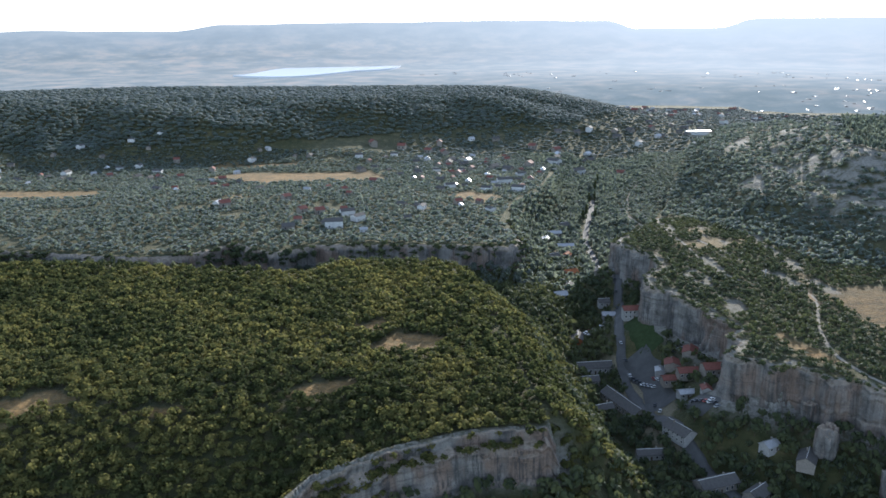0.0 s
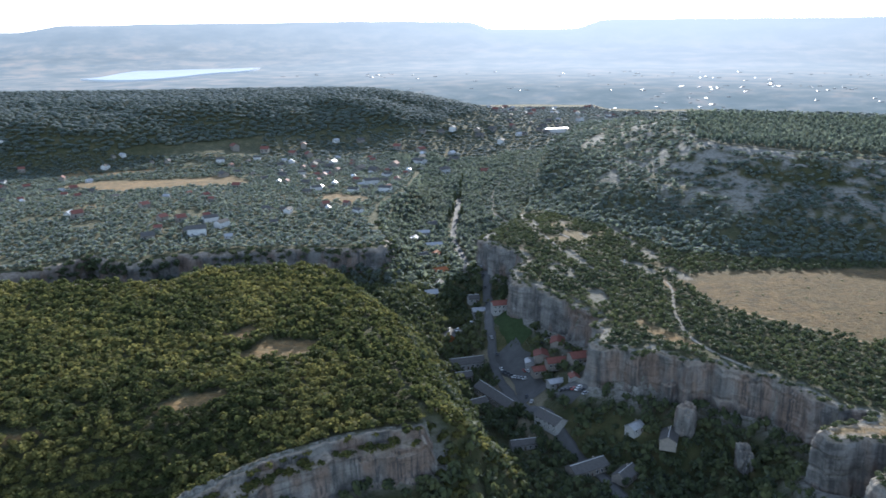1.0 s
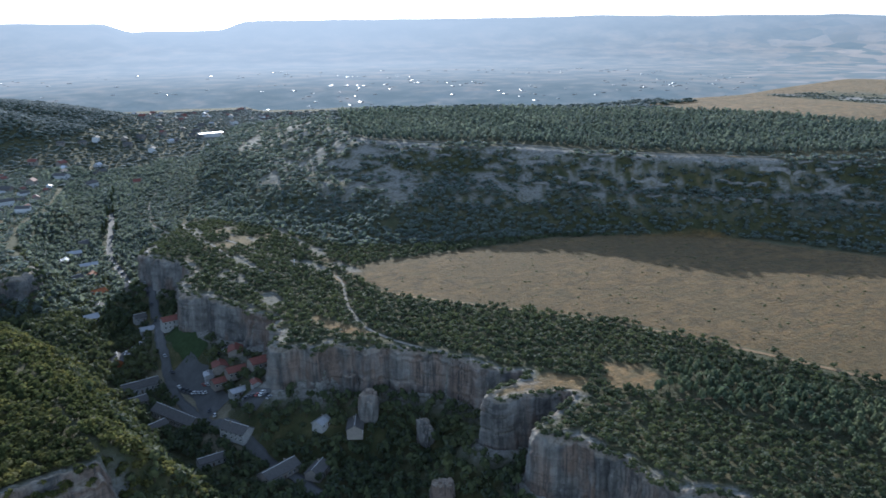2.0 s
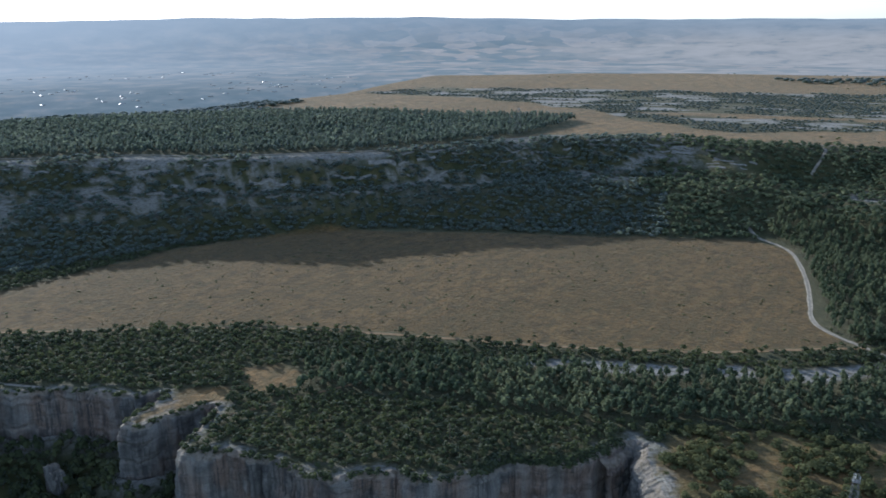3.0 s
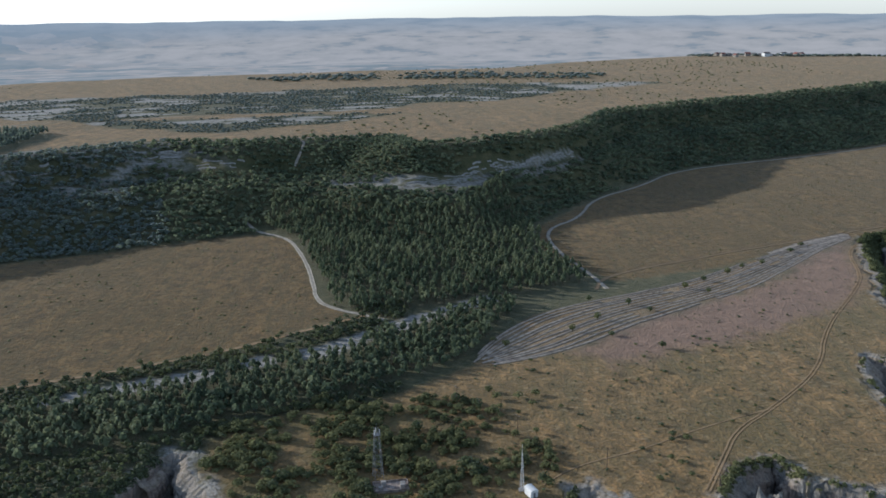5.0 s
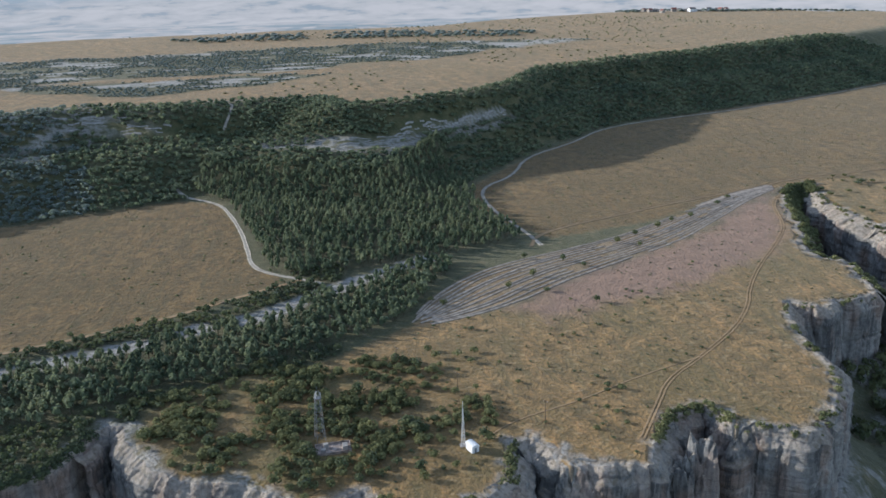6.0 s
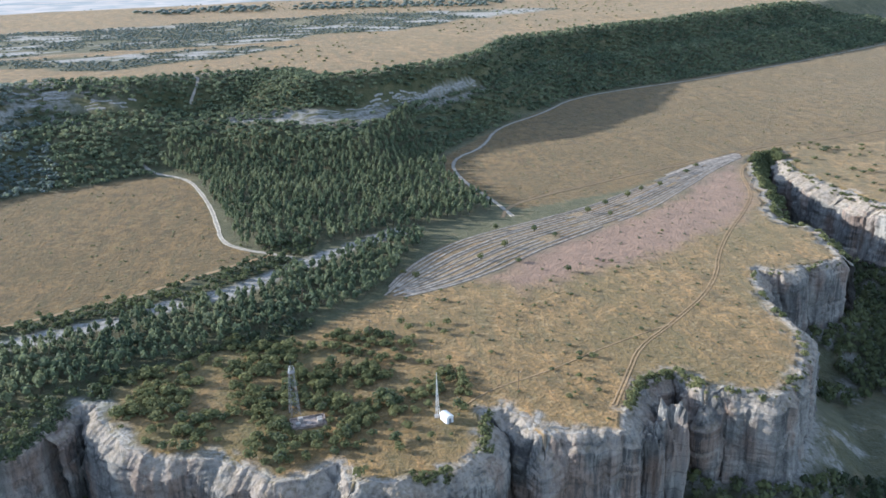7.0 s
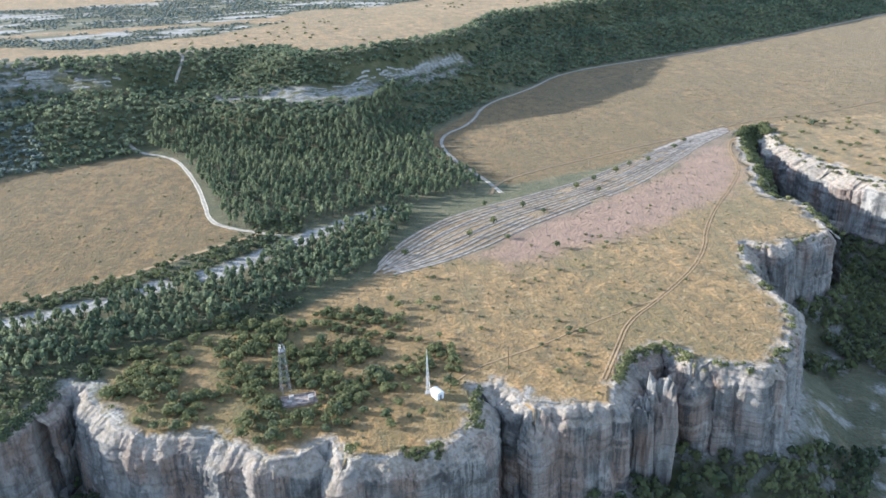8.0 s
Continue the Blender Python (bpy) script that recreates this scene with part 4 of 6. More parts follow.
road([(500, -105), (526, -114), (557, -170), (591, -246), (612, -301), (641, -348), (650, -420), (700, -560)], 3.0, ROAD_EARTH, "meadow_track", "pale earth track through the dry meadow")
for side in (-0.75, 0.75):
    road([(x + side * 0.6, y + side * 0.8) for x, y in [(628, -345), (605, -325), (569, -296), (530, -285), (502, -272), (426, -214), (373, -188), (334, -149), (315, -126), (292, -113), (270, -100)]], 0.6, ROAD_EARTH, "headland_track", "faint worn rut of the track over the headland")
road([(334, -149), (318, -112), (301, -84), (290, -55), (276, -40)], 0.6, ROAD_EARTH, "headland_track", "faint branch of the earth track to the mast")
road([(826, 140), (814, 115), (792, 114), (768, 119)], 2.2, ROAD_DIRT, "hill_track", "white track that climbs to the mesa")
road([(414, 873), (382, 755), (442, 686), (476, 656), (522, 555), (611, 461), (673, 414), (768, 371), (787, 314), (823, 264), (814, 182), (827, 118), (841, 55)], 2.8, ROAD_DIRT, "rim_track", "white track along the rim of the mesa")
road([(262, 1110), (222, 1024), (212, 960), (196, 905), (205, 800), (190, 740), (179, 666), (183, 623), (180, 569), (189, 542), (199, 518)], 2.2, ROAD_DIRT, "foot_path", "worn white foot path over the open slope")
road([(193, 653), (206, 600), (215, 560), (227, 512), (226, 489), (207, 447), (197, 400), (215, 350)], 2.0, ROAD_DIRT, "foot_path", "worn white foot path above the cliff")
road([(215, 262), (228, 272), (240, 262), (262, 252), (300, 232)], 1.6, ROAD_EARTH, "foot_path", "thin earth path to the bastion")
road([(137, 330), (134, 353), (120, 400), (116, 433), (109, 466), (110, 497), (114, 530), (121, 560), (131, 620), (136, 666), (135, 702), (138, 776), (140, 834), (160, 920), (181, 1020)], 6.0, ASPHALT, "road",
     "grey asphalt village road along the valley", 0.3)
road([(118, 500), (122, 480), (123, 462), (121, 438)], 15, ASPHALT, "car_park", "grey asphalt car park in the village", 0.35)
road([(96, 562), (106, 566), (114, 560)], 13, CONCRETE, "car_park", "pale sunlit parking yard beside the road", 0.35)
LAWN = plain("dusty_lawn", (0.06, 0.085, 0.035), 0.95, 0.1, vary=0.35, scale=0.3)
road([(122, 530), (126, 506), (129, 492)], 13, LAWN, "playing_field", "dark green playing field beside the road", 0.3)
road([(131, 425), (134, 412), (137, 402)], 12, ASPHALT, "car_park", "small grey parking yard below the cliff", 0.35)


# banks of the old planting terraces: low walls of pale stones that follow the hillside
def terrace_banks():
    rows = [[(392, -21), (423, -34), (457, -60), (477, -93), (491, -122), (510, -160), (546, -208), (586, -262), (622, -322)],
            [(385, -26), (393, -52), (404, -74), (426, -100), (444, -121), (466, -154), (491, -194), (526, -233), (573, -276), (612, -320)]]

    def even(p):
        p = np.array(soften(p, 2), float)
        s = np.concatenate([[0], np.cumsum(np.hypot(*np.diff(p, axis=0).T))])
        q = np.linspace(0, s[-1], 120)
        return np.stack([np.interp(q, s, p[:, 0]), np.interp(q, s, p[:, 1])], -1)

    upper, lower = even(rows[0]), even(rows[1])
    g = np.random.default_rng(5)
    for k in range(12):
        f = (k + 0.3) / 11.8 + fbm(np.arange(120) / 12, np.zeros(120) + k, 3, 3)[:, None] * 0.07
        line = upper * (1 - f) + lower * f
        i = int(g.integers(0, 5))
        while i < 116:
            j = min(120, i + int(g.integers(30, 90)))
            run = [tuple(p) for p in line[i:j]]
            if len(run) > 6:
                road(run, float(g.uniform(0.75, 1.45)), TERRACE_STONE, "terrace_bank", "low pale stony bank of an old terrace", float(g.uniform(0.12, 0.3)), 0, keep=False)
            i = j + int(g.integers(1, 5))


TERRACE_STONE = plain("terrace_stones", (0.50, 0.41, 0.315), 0.95, 0.1, vary=0.55, scale=0.25)
terrace_banks()


# ledges of pale rock along the brow of the mesa
def brow_ledges():
    g = np.random.default_rng(8)
    for pts in BROW:
        p = np.array(soften(pts, 2), float)
        s = np.concatenate([[0], np.cumsum(np.hypot(*np.diff(p, axis=0).T))])
        toward = -p.mean(0) / np.linalg.norm(p.mean(0))
        LINES.append(([tuple(q + toward * 7) for q in p[::3]], 7.0))
        for off in (0.0, 3.0, 6.5):
            at = float(g.uniform(0, 6))
            while at < s[-1] - 6:
                long_ = float(g.uniform(8, 26))
                q = np.arange(at, min(at + long_, s[-1]), 2.0)
                x = np.interp(q, s, p[:, 0]) + toward[0] * off + fbm(q / 7, q * 0 + off, 2, 4) * 4
                y = np.interp(q, s, p[:, 1]) + toward[1] * off + fbm(q / 7, q * 0 - off, 2, 6) * 4
                if len(q) > 3:
                    road(list(zip(x, y)), float(g.uniform(0.6, 1.5)), PALE_LEDGE, "rock_ledge", "pale weathered limestone ledge on the brow", float(g.uniform(0.12, 0.35)), 1, keep=False)
                at += long_ + float(g.uniform(3, 14))


PALE_LEDGE = plain("pale_ledge_stone", (0.35, 0.33, 0.295), 0.95, 0.1, vary=0.5, scale=0.35)
STRIP_EDGE = [(572, -242), (590, -266), (606, -292), (622, -320)]
road(STRIP_EDGE, 5.0, TERRACE_STONE, "stony_strip", "pale rubble strip along the top of the terraces", 0.2)
BROW = [[(729, 64), (723, 30), (722, 2), (736, -27), (747, -48)], [(712, 21), (716, -17), (725, -51)], [(763, -64), (795, -94), (815, -120), (840, -150)],
        [(749, -38), (775, -70), (803, -105)], [(787, 249), (785, 227), (777, 217)], [(772, 209), (770, 185), (770, 159)]]
brow_ledges()


def flank_ledges():
    """Broken beds of pale rock that crop out in tiers below the west rim of the mesa."""
    g = np.random.default_rng(28)
    p = np.array(soften(TOP_E[2:14], 2), float)
    s = np.concatenate([[0], np.cumsum(np.hypot(*np.diff(p, axis=0).T))])
    for off in (6, 13, 21, 30, 40):
        at = float(g.uniform(0, 20))
        while at < s[-1] - 12:
            long_ = float(g.uniform(9, 38))
            q = np.arange(at, min(at + long_, s[-1] - 3), 3.0)
            at += long_ + float(g.exponential(14 + 0.9 * off))
            if len(q) < 4:
                continue
            x, y = np.interp(q, s, p[:, 0]), np.interp(q, s, p[:, 1])
            tx, ty = np.gradient(x), np.gradient(y)
            ln = np.hypot(tx, ty) + 1e-9
            d = off + fbm(q / 9, q * 0 + off, 2, 31) * 7
            road(list(zip(x + ty / ln * d, y - tx / ln * d)), float(g.uniform(0.9, 2.6)), PALE_LEDGE, "rock_ledge", "pale limestone bed that crops out on the flank", float(g.uniform(0.25, 0.7)), 1, keep=False)


flank_ledges()

# ---------------------------------------------------------------- things: helpers
def box(bm, x0, x1, y0, y1, z0, z1, m=None):
    vs = [bm.verts.new(p) for p in ((x0, y0, z0), (x1, y0, z0), (x1, y1, z0), (x0, y1, z0), (x0, y0, z1), (x1, y0, z1), (x1, y1, z1), (x0, y1, z1))]
    for f in ((3, 2, 1, 0), (4, 5, 6, 7), (0, 1, 5, 4), (1, 2, 6, 5), (2, 3, 7, 6), (3, 0, 4, 7)):
        bm.faces.new([vs[i] for i in f])
    if m is not None:
        bmesh.ops.transform(bm, matrix=m, verts=vs)
    return vs


def bar(bm, a, b, r, sides=5, r2=None):
    """A round bar from a to b."""
    a, b = Vector(a), Vector(b)
    q = (b - a).to_track_quat("Z", "Y").to_matrix()
    r2 = r if r2 is None else r2
    lo, hi = [], []
    for i in range(sides):
        w = 6.2832 * i / sides
        d = q @ Vector((math.cos(w), math.sin(w), 0))
        lo.append(bm.verts.new(a + d * r))
        hi.append(bm.verts.new(b + d * r2))
    for i in range(sides):
        j = (i + 1) % sides
        bm.faces.new((lo[i], lo[j], hi[j], hi[i]))
    bm.faces.new(lo[::-1])
    bm.faces.new(hi)


def bevel_all(bm, w):
    bmesh.ops.bevel(bm, geom=bm.edges[:], offset=w, segments=1, affect="EDGES")


# ---------------------------------------------------------------- houses
def gable(w, d, z, rise, over=0.5, thick=0.22):
    """A pitched roof along x with real thickness."""
    bm = bmesh.new()
    x, y = w / 2 + over, d / 2 + over
    drop = rise * over / (d / 2)
    prof = [(-y, z - drop), (0, z + rise), (y, z - drop), (y, z - drop + thick), (0, z + rise + thick * 1.3), (-y, z - drop + thick)]
    a = [bm.verts.new((-x, py, pz)) for py, pz in prof]
    b = [bm.verts.new((x, py, pz)) for py, pz in prof]
    n = len(prof)
    for i in range(n):
        j = (i + 1) % n
        bm.faces.new((a[i], b[i], b[j], a[j]))
    bm.faces.new((a[0], a[1], a[4], a[5]))
    bm.faces.new((a[1], a[2], a[3], a[4]))
    bm.faces.new((b[1], b[0], b[5], b[4]))
    bm.faces.new((b[2], b[1], b[4], b[3]))
    bmesh.ops.recalc_face_normals(bm, faces=bm.faces)
    return bm


def walls(w, d, h, rise):
    """House walls with gable ends, sunk a little into the ground."""
    bm = bmesh.new()
    prof = [(-d / 2, -1.6), (d / 2, -1.6), (d / 2, h), (0, h + rise - 0.05), (-d / 2, h)]
    a = [bm.verts.new((-w / 2, py, pz)) for py, pz in prof]
    b = [bm.verts.new((w / 2, py, pz)) for py, pz in prof]
    for i in range(5):
        j = (i + 1) % 5
        bm.faces.new((a[i], b[i], b[j], a[j]))
    bm.faces.new(a)
    bm.faces.new(b[::-1])
    bmesh.ops.recalc_face_normals(bm, faces=bm.faces)
    return bm


def house(m, w, d, h, rise, wall_mat, roof_mat, label, storeys=1, name="house", windows=True, chimney=True, group="", far=False):
    top = holder(name, m)
    part("wall", walls(w, d, h, rise), wall_mat, top)
    roof = part("roof", gable(w, d, h, rise), roof_mat, top)
    bm = bmesh.new() if not far else None
    if not far:
        bar(bm, (-w / 2 - 0.5, 0, h + rise + 0.3), (w / 2 + 0.5, 0, h + rise + 0.3), 0.16, 5)
        part("ridge_cap", bm, WHITE if roof_mat is SLATE else roof_mat, roof)
    if chimney:
        bm = bmesh.new()
        box(bm, w * 0.2, w * 0.2 + 0.6, 0.4, 1.0, h, h + rise + 1.0)
        box(bm, w * 0.2 - 0.1, w * 0.2 + 0.7, 0.3, 1.1, h + rise + 1.0, h + rise + 1.15)
        part("chimney", bm, PLASTER, roof)
    if windows:
        n = max(2, int(w / 2.8)) if not far else 2
        for s in range(storeys if not far else 1):
            z0 = h * (s + 0.32) / storeys
            for side in (-1, 1):
                for i in range(n):
                    x0 = -w / 2 + w * (i + 0.5) / n
                    y0 = side * (d / 2 + 0.02)
                    bm = bmesh.new()
                    if s == 0 and i == n // 2 and side == -1:
                        box(bm, x0 - 0.5, x0 + 0.5, y0 - 0.06, y0 + 0.06, 0.05, 2.1)
                        part("door", bm, BARK, top)
                        continue
                    hw, hh = 0.55, h / storeys * 0.42
                    box(bm, x0 - hw, x0 + hw, y0 - 0.05, y0 + 0.05, z0, z0 + hh)
                    win = part("window", bm, GLASS, top)
                    if far:
                        continue
                    bm = bmesh.new()
                    for bx in ((-hw - 0.1, -hw, -0.05, hh + 0.05), (hw, hw + 0.1, -0.05, hh + 0.05), (-hw - 0.1, hw + 0.1, hh, hh + 0.12), (-hw - 0.15, hw + 0.15, -0.14, 0)):
                        box(bm, x0 + bx[0], x0 + bx[1], y0 - 0.1, y0 + 0.1, z0 + bx[2], z0 + bx[3])
                    part("frame", bm, WHITE, win)
    return tagged(top, label, "house" if name == "house" else "building", group)


def spot(x, y, turn=0.0, dz=0.0):
    return pose(x, y, z_at(x, y) + dz, 0, 0, turn)


# village in the valley: place, turn, length, depth, height, rise, storeys, wall, roof, words
VILLAGE = [(93, 500, 6, 22, 8, 4.2, 2.6, 1, DIM_WHITE, SLATE, "long white village house with a dark grey roof"),
           (87, 481, 8, 11, 7, 3.2, 2.0, 1, PLASTER, SLATE, "small plastered house with a grey roof"),
           (90, 548, 80, 13, 8, 4.0, 2.6, 1, TILE_ORANGE, SLATE, "brick house with a dark roof beside the yard"),
           (124, 534, 4, 14, 7, 6.0, 1.8, 2, DIM_WHITE, TILE_RED, "two-storey white house with a red roof"),
           (134, 470, 78, 9, 9, 3.4, 1.6, 1, PLASTER, TILE_RED, "low cafe building with a red sheet roof"),
           (128, 473, 78, 7, 6, 3.2, 0.9, 1, DIM_WHITE, TIN, "small kiosk with a pale tin roof"),
           (144, 470, 70, 10, 8, 3.4, 1.7, 1, PLASTER, TILE_RED, "red-roofed shed below the cliff"),
           (131, 458, 5, 12, 7, 3.2, 1.5, 1, PLASTER, TILE_RED, "red-roofed market hall by the car park"),
           (140, 455, 2, 14, 8, 3.6, 1.8, 1, PLASTER, TILE_RED, "long red-roofed hall by the car park"),
           (149, 442, 5, 12, 9, 3.8, 2.0, 1, PLASTER, TILE_RED, "red-roofed house close to the cliff"),
           (133, 436, 10, 9, 6, 3.0, 1.2, 1, DIM_WHITE, TIN, "white stall with a pale tin roof"),
           (140, 424, 85, 6, 5, 3.0, 1.2, 1, DIM_WHITE, TILE_RED, "small white house with a red roof"),
           (101, 448, 112, 34, 9, 4.4, 2.8, 1, PLASTER, SLATE, "long stone hall with a grey hipped roof"),
           (89, 443, 20, 10, 6, 3.2, 1.8, 1, PLASTER, SLATE, "low grey house beside the long hall"),
           (120, 400, 118, 16, 9, 4.4, 2.6, 2, DIM_WHITE, SLATE, "white two-storey house with a grey roof"),
           (103, 391, 3, 14, 6, 3.2, 1.6, 1, DIM_WHITE, SLATE, "low white house with a row of windows"),
           (127, 360, 20, 20, 9, 4.0, 2.4, 1, PLASTER, SLATE, "grey-roofed house in the lower village"),
           (143, 350, 40, 12, 8, 4.0, 2.4, 1, PLASTER, SLATE, "grey-roofed house among dark trees"),
           (156, 373, 30, 8, 6, 3.2, 1.6, 1, DIM_WHITE, TIN, "pale shed among the dark trees"),
           (170, 362, 60, 12, 8, 4.0, 2.2, 1, PLASTER, SLATE, "grey house below the cliff"),
           (107, 700, 20, 12, 8, 4.0, 2.4, 1, PLASTER, TILE_ORANGE, "house with a bright orange roof"),
           (89, 630, 10, 10, 7, 4.0, 2.2, 1, DIM_WHITE, TIN, "white house with a bright tin roof"),
           (100, 660, 70, 10, 7, 3.6, 2.2, 1, PLASTER, SLATE, "small grey-roofed house by the road"),
           (108, 836, 0, 18, 8, 4.0, 1.6, 1, DIM_WHITE, TIN, "long white building with a tin roof"),
           (116, 797, 4, 16, 7, 4.0, 1.6, 1, DIM_WHITE, TIN, "white hall with a tin roof"),
           (120, 640, 80, 9, 6, 3.4, 2.0, 1, PLASTER, SLATE, "small roadside house with a grey roof"),
           (117, 600, 5, 8, 6, 3.4, 2.0, 1, DIM_WHITE, SLATE, "small white roadside house"),
           (118, 585, 0, 9, 6, 3.4, 1.6, 1, DIM_WHITE, TIN, "white shop with a tin roof beside the yard"),
           (98, 745, 30, 10, 7, 3.6, 2.2, 1, PLASTER, SLATE, "grey-roofed house among gardens"),
           (112, 760, 60, 9, 7, 3.6, 2.2, 1, PLASTER, TILE_ORANGE, "small tiled house among gardens"),
           (126, 880, 30, 11, 8, 4.0, 2.4, 1, DIM_WHITE, SLATE, "white house with a grey roof by the road"),
           (96, 800, 50, 10, 7, 3.6, 2.0, 1, PLASTER, TIN, "house with a pale roof among gardens")]
for hx, hy, turn, w, d, h, rise, st, wm, rm, words in VILLAGE:
    PLOTS.append((hx, hy, 0.42 * max(w, d)))
    if w > 15:
        c, s = math.cos(radians(turn)), math.sin(radians(turn))
        PLOTS.append((hx + c * w * 0.33, hy + s * w * 0.33, d * 0.6))
        PLOTS.append((hx - c * w * 0.33, hy - s * w * 0.33, d * 0.6))
    house(spot(hx, hy, turn), w, d, h, rise, wm, rm, words, st)


# ---------------------------------------------------------------- cars
def car(paint_name, paint):
    top = holder("car")
    mat = plain(paint_name, paint, 0.3, 0.6, 0.1, vary=0.06, bump=0.0)
    bm = bmesh.new()
    vs = box(bm, -2.15, 2.15, -0.86, 0.86, 0.32, 0.86)
    bevel_all(bm, 0.12)
    part("body", bm, mat, top)
    bm = bmesh.new()
    vs = box(bm, -1.35, 0.95, -0.76, 0.76, 0.84, 1.42)
    for v in vs:
        if v.co.z > 1.2:
            v.co.x = v.co.x * 0.72
            v.co.y *= 0.86
    part("cabin", bm, GLASS, top, "dark glazed cabin")
    bm = bmesh.new()
    box(bm, -1.02, 0.68, -0.66, 0.66, 1.40, 1.48)
    bevel_all(bm, 0.03)
    part("roof", bm, mat, top)
    for wx in (-1.35, 1.35):
        for wy in (-0.82, 0.82):
            bm = bmesh.new()
            bar(bm, (wx, wy - 0.1, 0.32), (wx, wy + 0.1, 0.32), 0.32, 10)
            wheel = part("wheel", bm, RUBBER, top)
            bm = bmesh.new()
            bar(bm, (wx, wy + math.copysign(0.09, wy), 0.32), (wx, wy + math.copysign(0.12, wy), 0.32), 0.18, 8)
            part("rim", bm, STEEL, wheel)
    return top


RUBBER = plain("tyre_rubber", (0.03, 0.03, 0.03), 0.9, 0.2)
CARS = [("white", (0.72, 0.72, 0.70)), ("silver", (0.42, 0.43, 0.44)), ("dark", (0.05, 0.055, 0.065)), ("red", (0.30, 0.04, 0.03))]
ROWS = [(114, 482, 1.4, -3.1, 7, 10), (124, 472, 1.2, -3.4, 4, 100), (131, 417, 1.5, -2.6, 5, 20), (138, 408, 0.6, -3.0, 3, 30), (101, 566, 2.7, 0.6, 5, 80), (97, 560, 1.0, 2.6, 3, 10),
        (135, 483, 2.4, -0.9, 4, 85), (112, 512, 0.4, -13, 3, 95), (125, 590, 1.6, 14, 4, 82), (133, 655, 0.6, 12, 3, 92), (119, 447, 0.6, -9, 2, 70), (137, 760, 0.4, 17, 3, 90)]
models = [car(a + "_car_paint", b) for a, b in CARS]
used = set()
g = np.random.default_rng(5)
for cx, cy, dx, dy, n, turn in ROWS:
    for i in range(n):
        k = int(g.choice([0, 0, 0, 1, 1, 2, 2, 3]))
        m = spot(cx + dx * i, cy + dy * i, turn + g.uniform(-5, 5), 0.42)
        if k not in used:
            models[k].matrix_basis = m
            ob = models[k]
            used.add(k)
        else:
            ob = copy_thing(models[k], m)
        tagged(ob, f"small {CARS[k][0]} car parked in the village", "car", "parked cars")


# ---------------------------------------------------------------- houses of the settlement and the town, built a few times and copied
PATTERNS = [house(spot(-100, 742, 8), 16, 10, 6.5, 2.2, WHITE, SLATE, "white two-storey house above the cliff", 2, group="houses of the settlement", chimney=False, far=True),
            house(spot(-140, 735, 15), 11, 8, 3.6, 2.4, PLASTER, SLATE, "plastered house with a grey roof among gardens", group="houses of the settlement", chimney=False, far=True),
            house(spot(-222, 838, 30), 10, 8, 5.5, 2.6, PLASTER, TILE_RED, "plastered house with a red roof among gardens", group="houses of the settlement", chimney=False, far=True),
            house(spot(-232, 850, 70), 9, 7, 3.4, 2.2, WHITE, TIN, "small white house with a tin roof among gardens", group="houses of the settlement", chimney=False, far=True),
            house(spot(72, 1012, 12), 18, 9, 6.0, 2.0, WHITE, SLATE, "large white house on the slope above the valley", 2, group="houses of the settlement", chimney=False, far=True)]
for o in PATTERNS:
    PLOTS.append((o.location.x, o.location.y, 7))


def spread():
    g = np.random.default_rng(77)
    out = []
    # shelf settlement
    x, y = g.uniform(-620, 150, 1500), g.uniform(690, 1290, 1500)
    ok = (area_dist(x, y, SHELF) < -14) & (fbm(x / 90, y / 90, 2, 78) > -0.10)
    ok &= (y > 925 + 0.2 * np.abs(x + 250) * (x < -250)) | (x > -170)
    z = terrain(x, y)
    cov, _ = covers(x, y, z)
    ok &= (cov[:, 0] < 0.4) & (np.degrees(np.arctan2(x, y)) > -31)
    out += [(a, b, 0) for a, b in zip(x[ok], y[ok])][:160]
    # town in the wide valley
    x, y = g.uniform(-260, 900, 5000), g.uniform(1050, 2350, 5000)
    r, az = np.hypot(x, y), np.degrees(np.arctan2(x, y))
    ok = (r > 1130) & (r < 2330) & (az > -6) & (az < 24 - 8 * sstep(1800, 1200, r)) & (area_dist(x, y, MESA_FOOT) > 25) & (terrain(x, y) < -22)
    out += [(a, b, 1) for a, b in zip(x[ok], y[ok])][:210]
    # small settlement on the far upland
    x, y = g.uniform(1985, 2075, 34), g.uniform(-900, -700, 34)
    out += [(a, b, 1) for a, b in zip(x, y)][:18]
    kept = []
    for a, b, town in out:
        if all(abs(a - p) + abs(b - q) > 17 for p, q, _ in kept):
            kept.append((a, b, town))
    return kept


for hx, hy, town in spread():
    k = int(rng.choice([0, 1, 1, 1, 2, 2, 3]))
    ob = copy_thing(PATTERNS[k], spot(hx, hy, float(rng.uniform(0, 180))))
    s = float(rng.uniform(0.6, 0.9)) if not town else float(rng.uniform(0.9, 1.3))
    ob.scale = (s, s, s)
    PLOTS.append((hx, hy, 6))
    if town:
        tagged(ob, group="houses of the town")

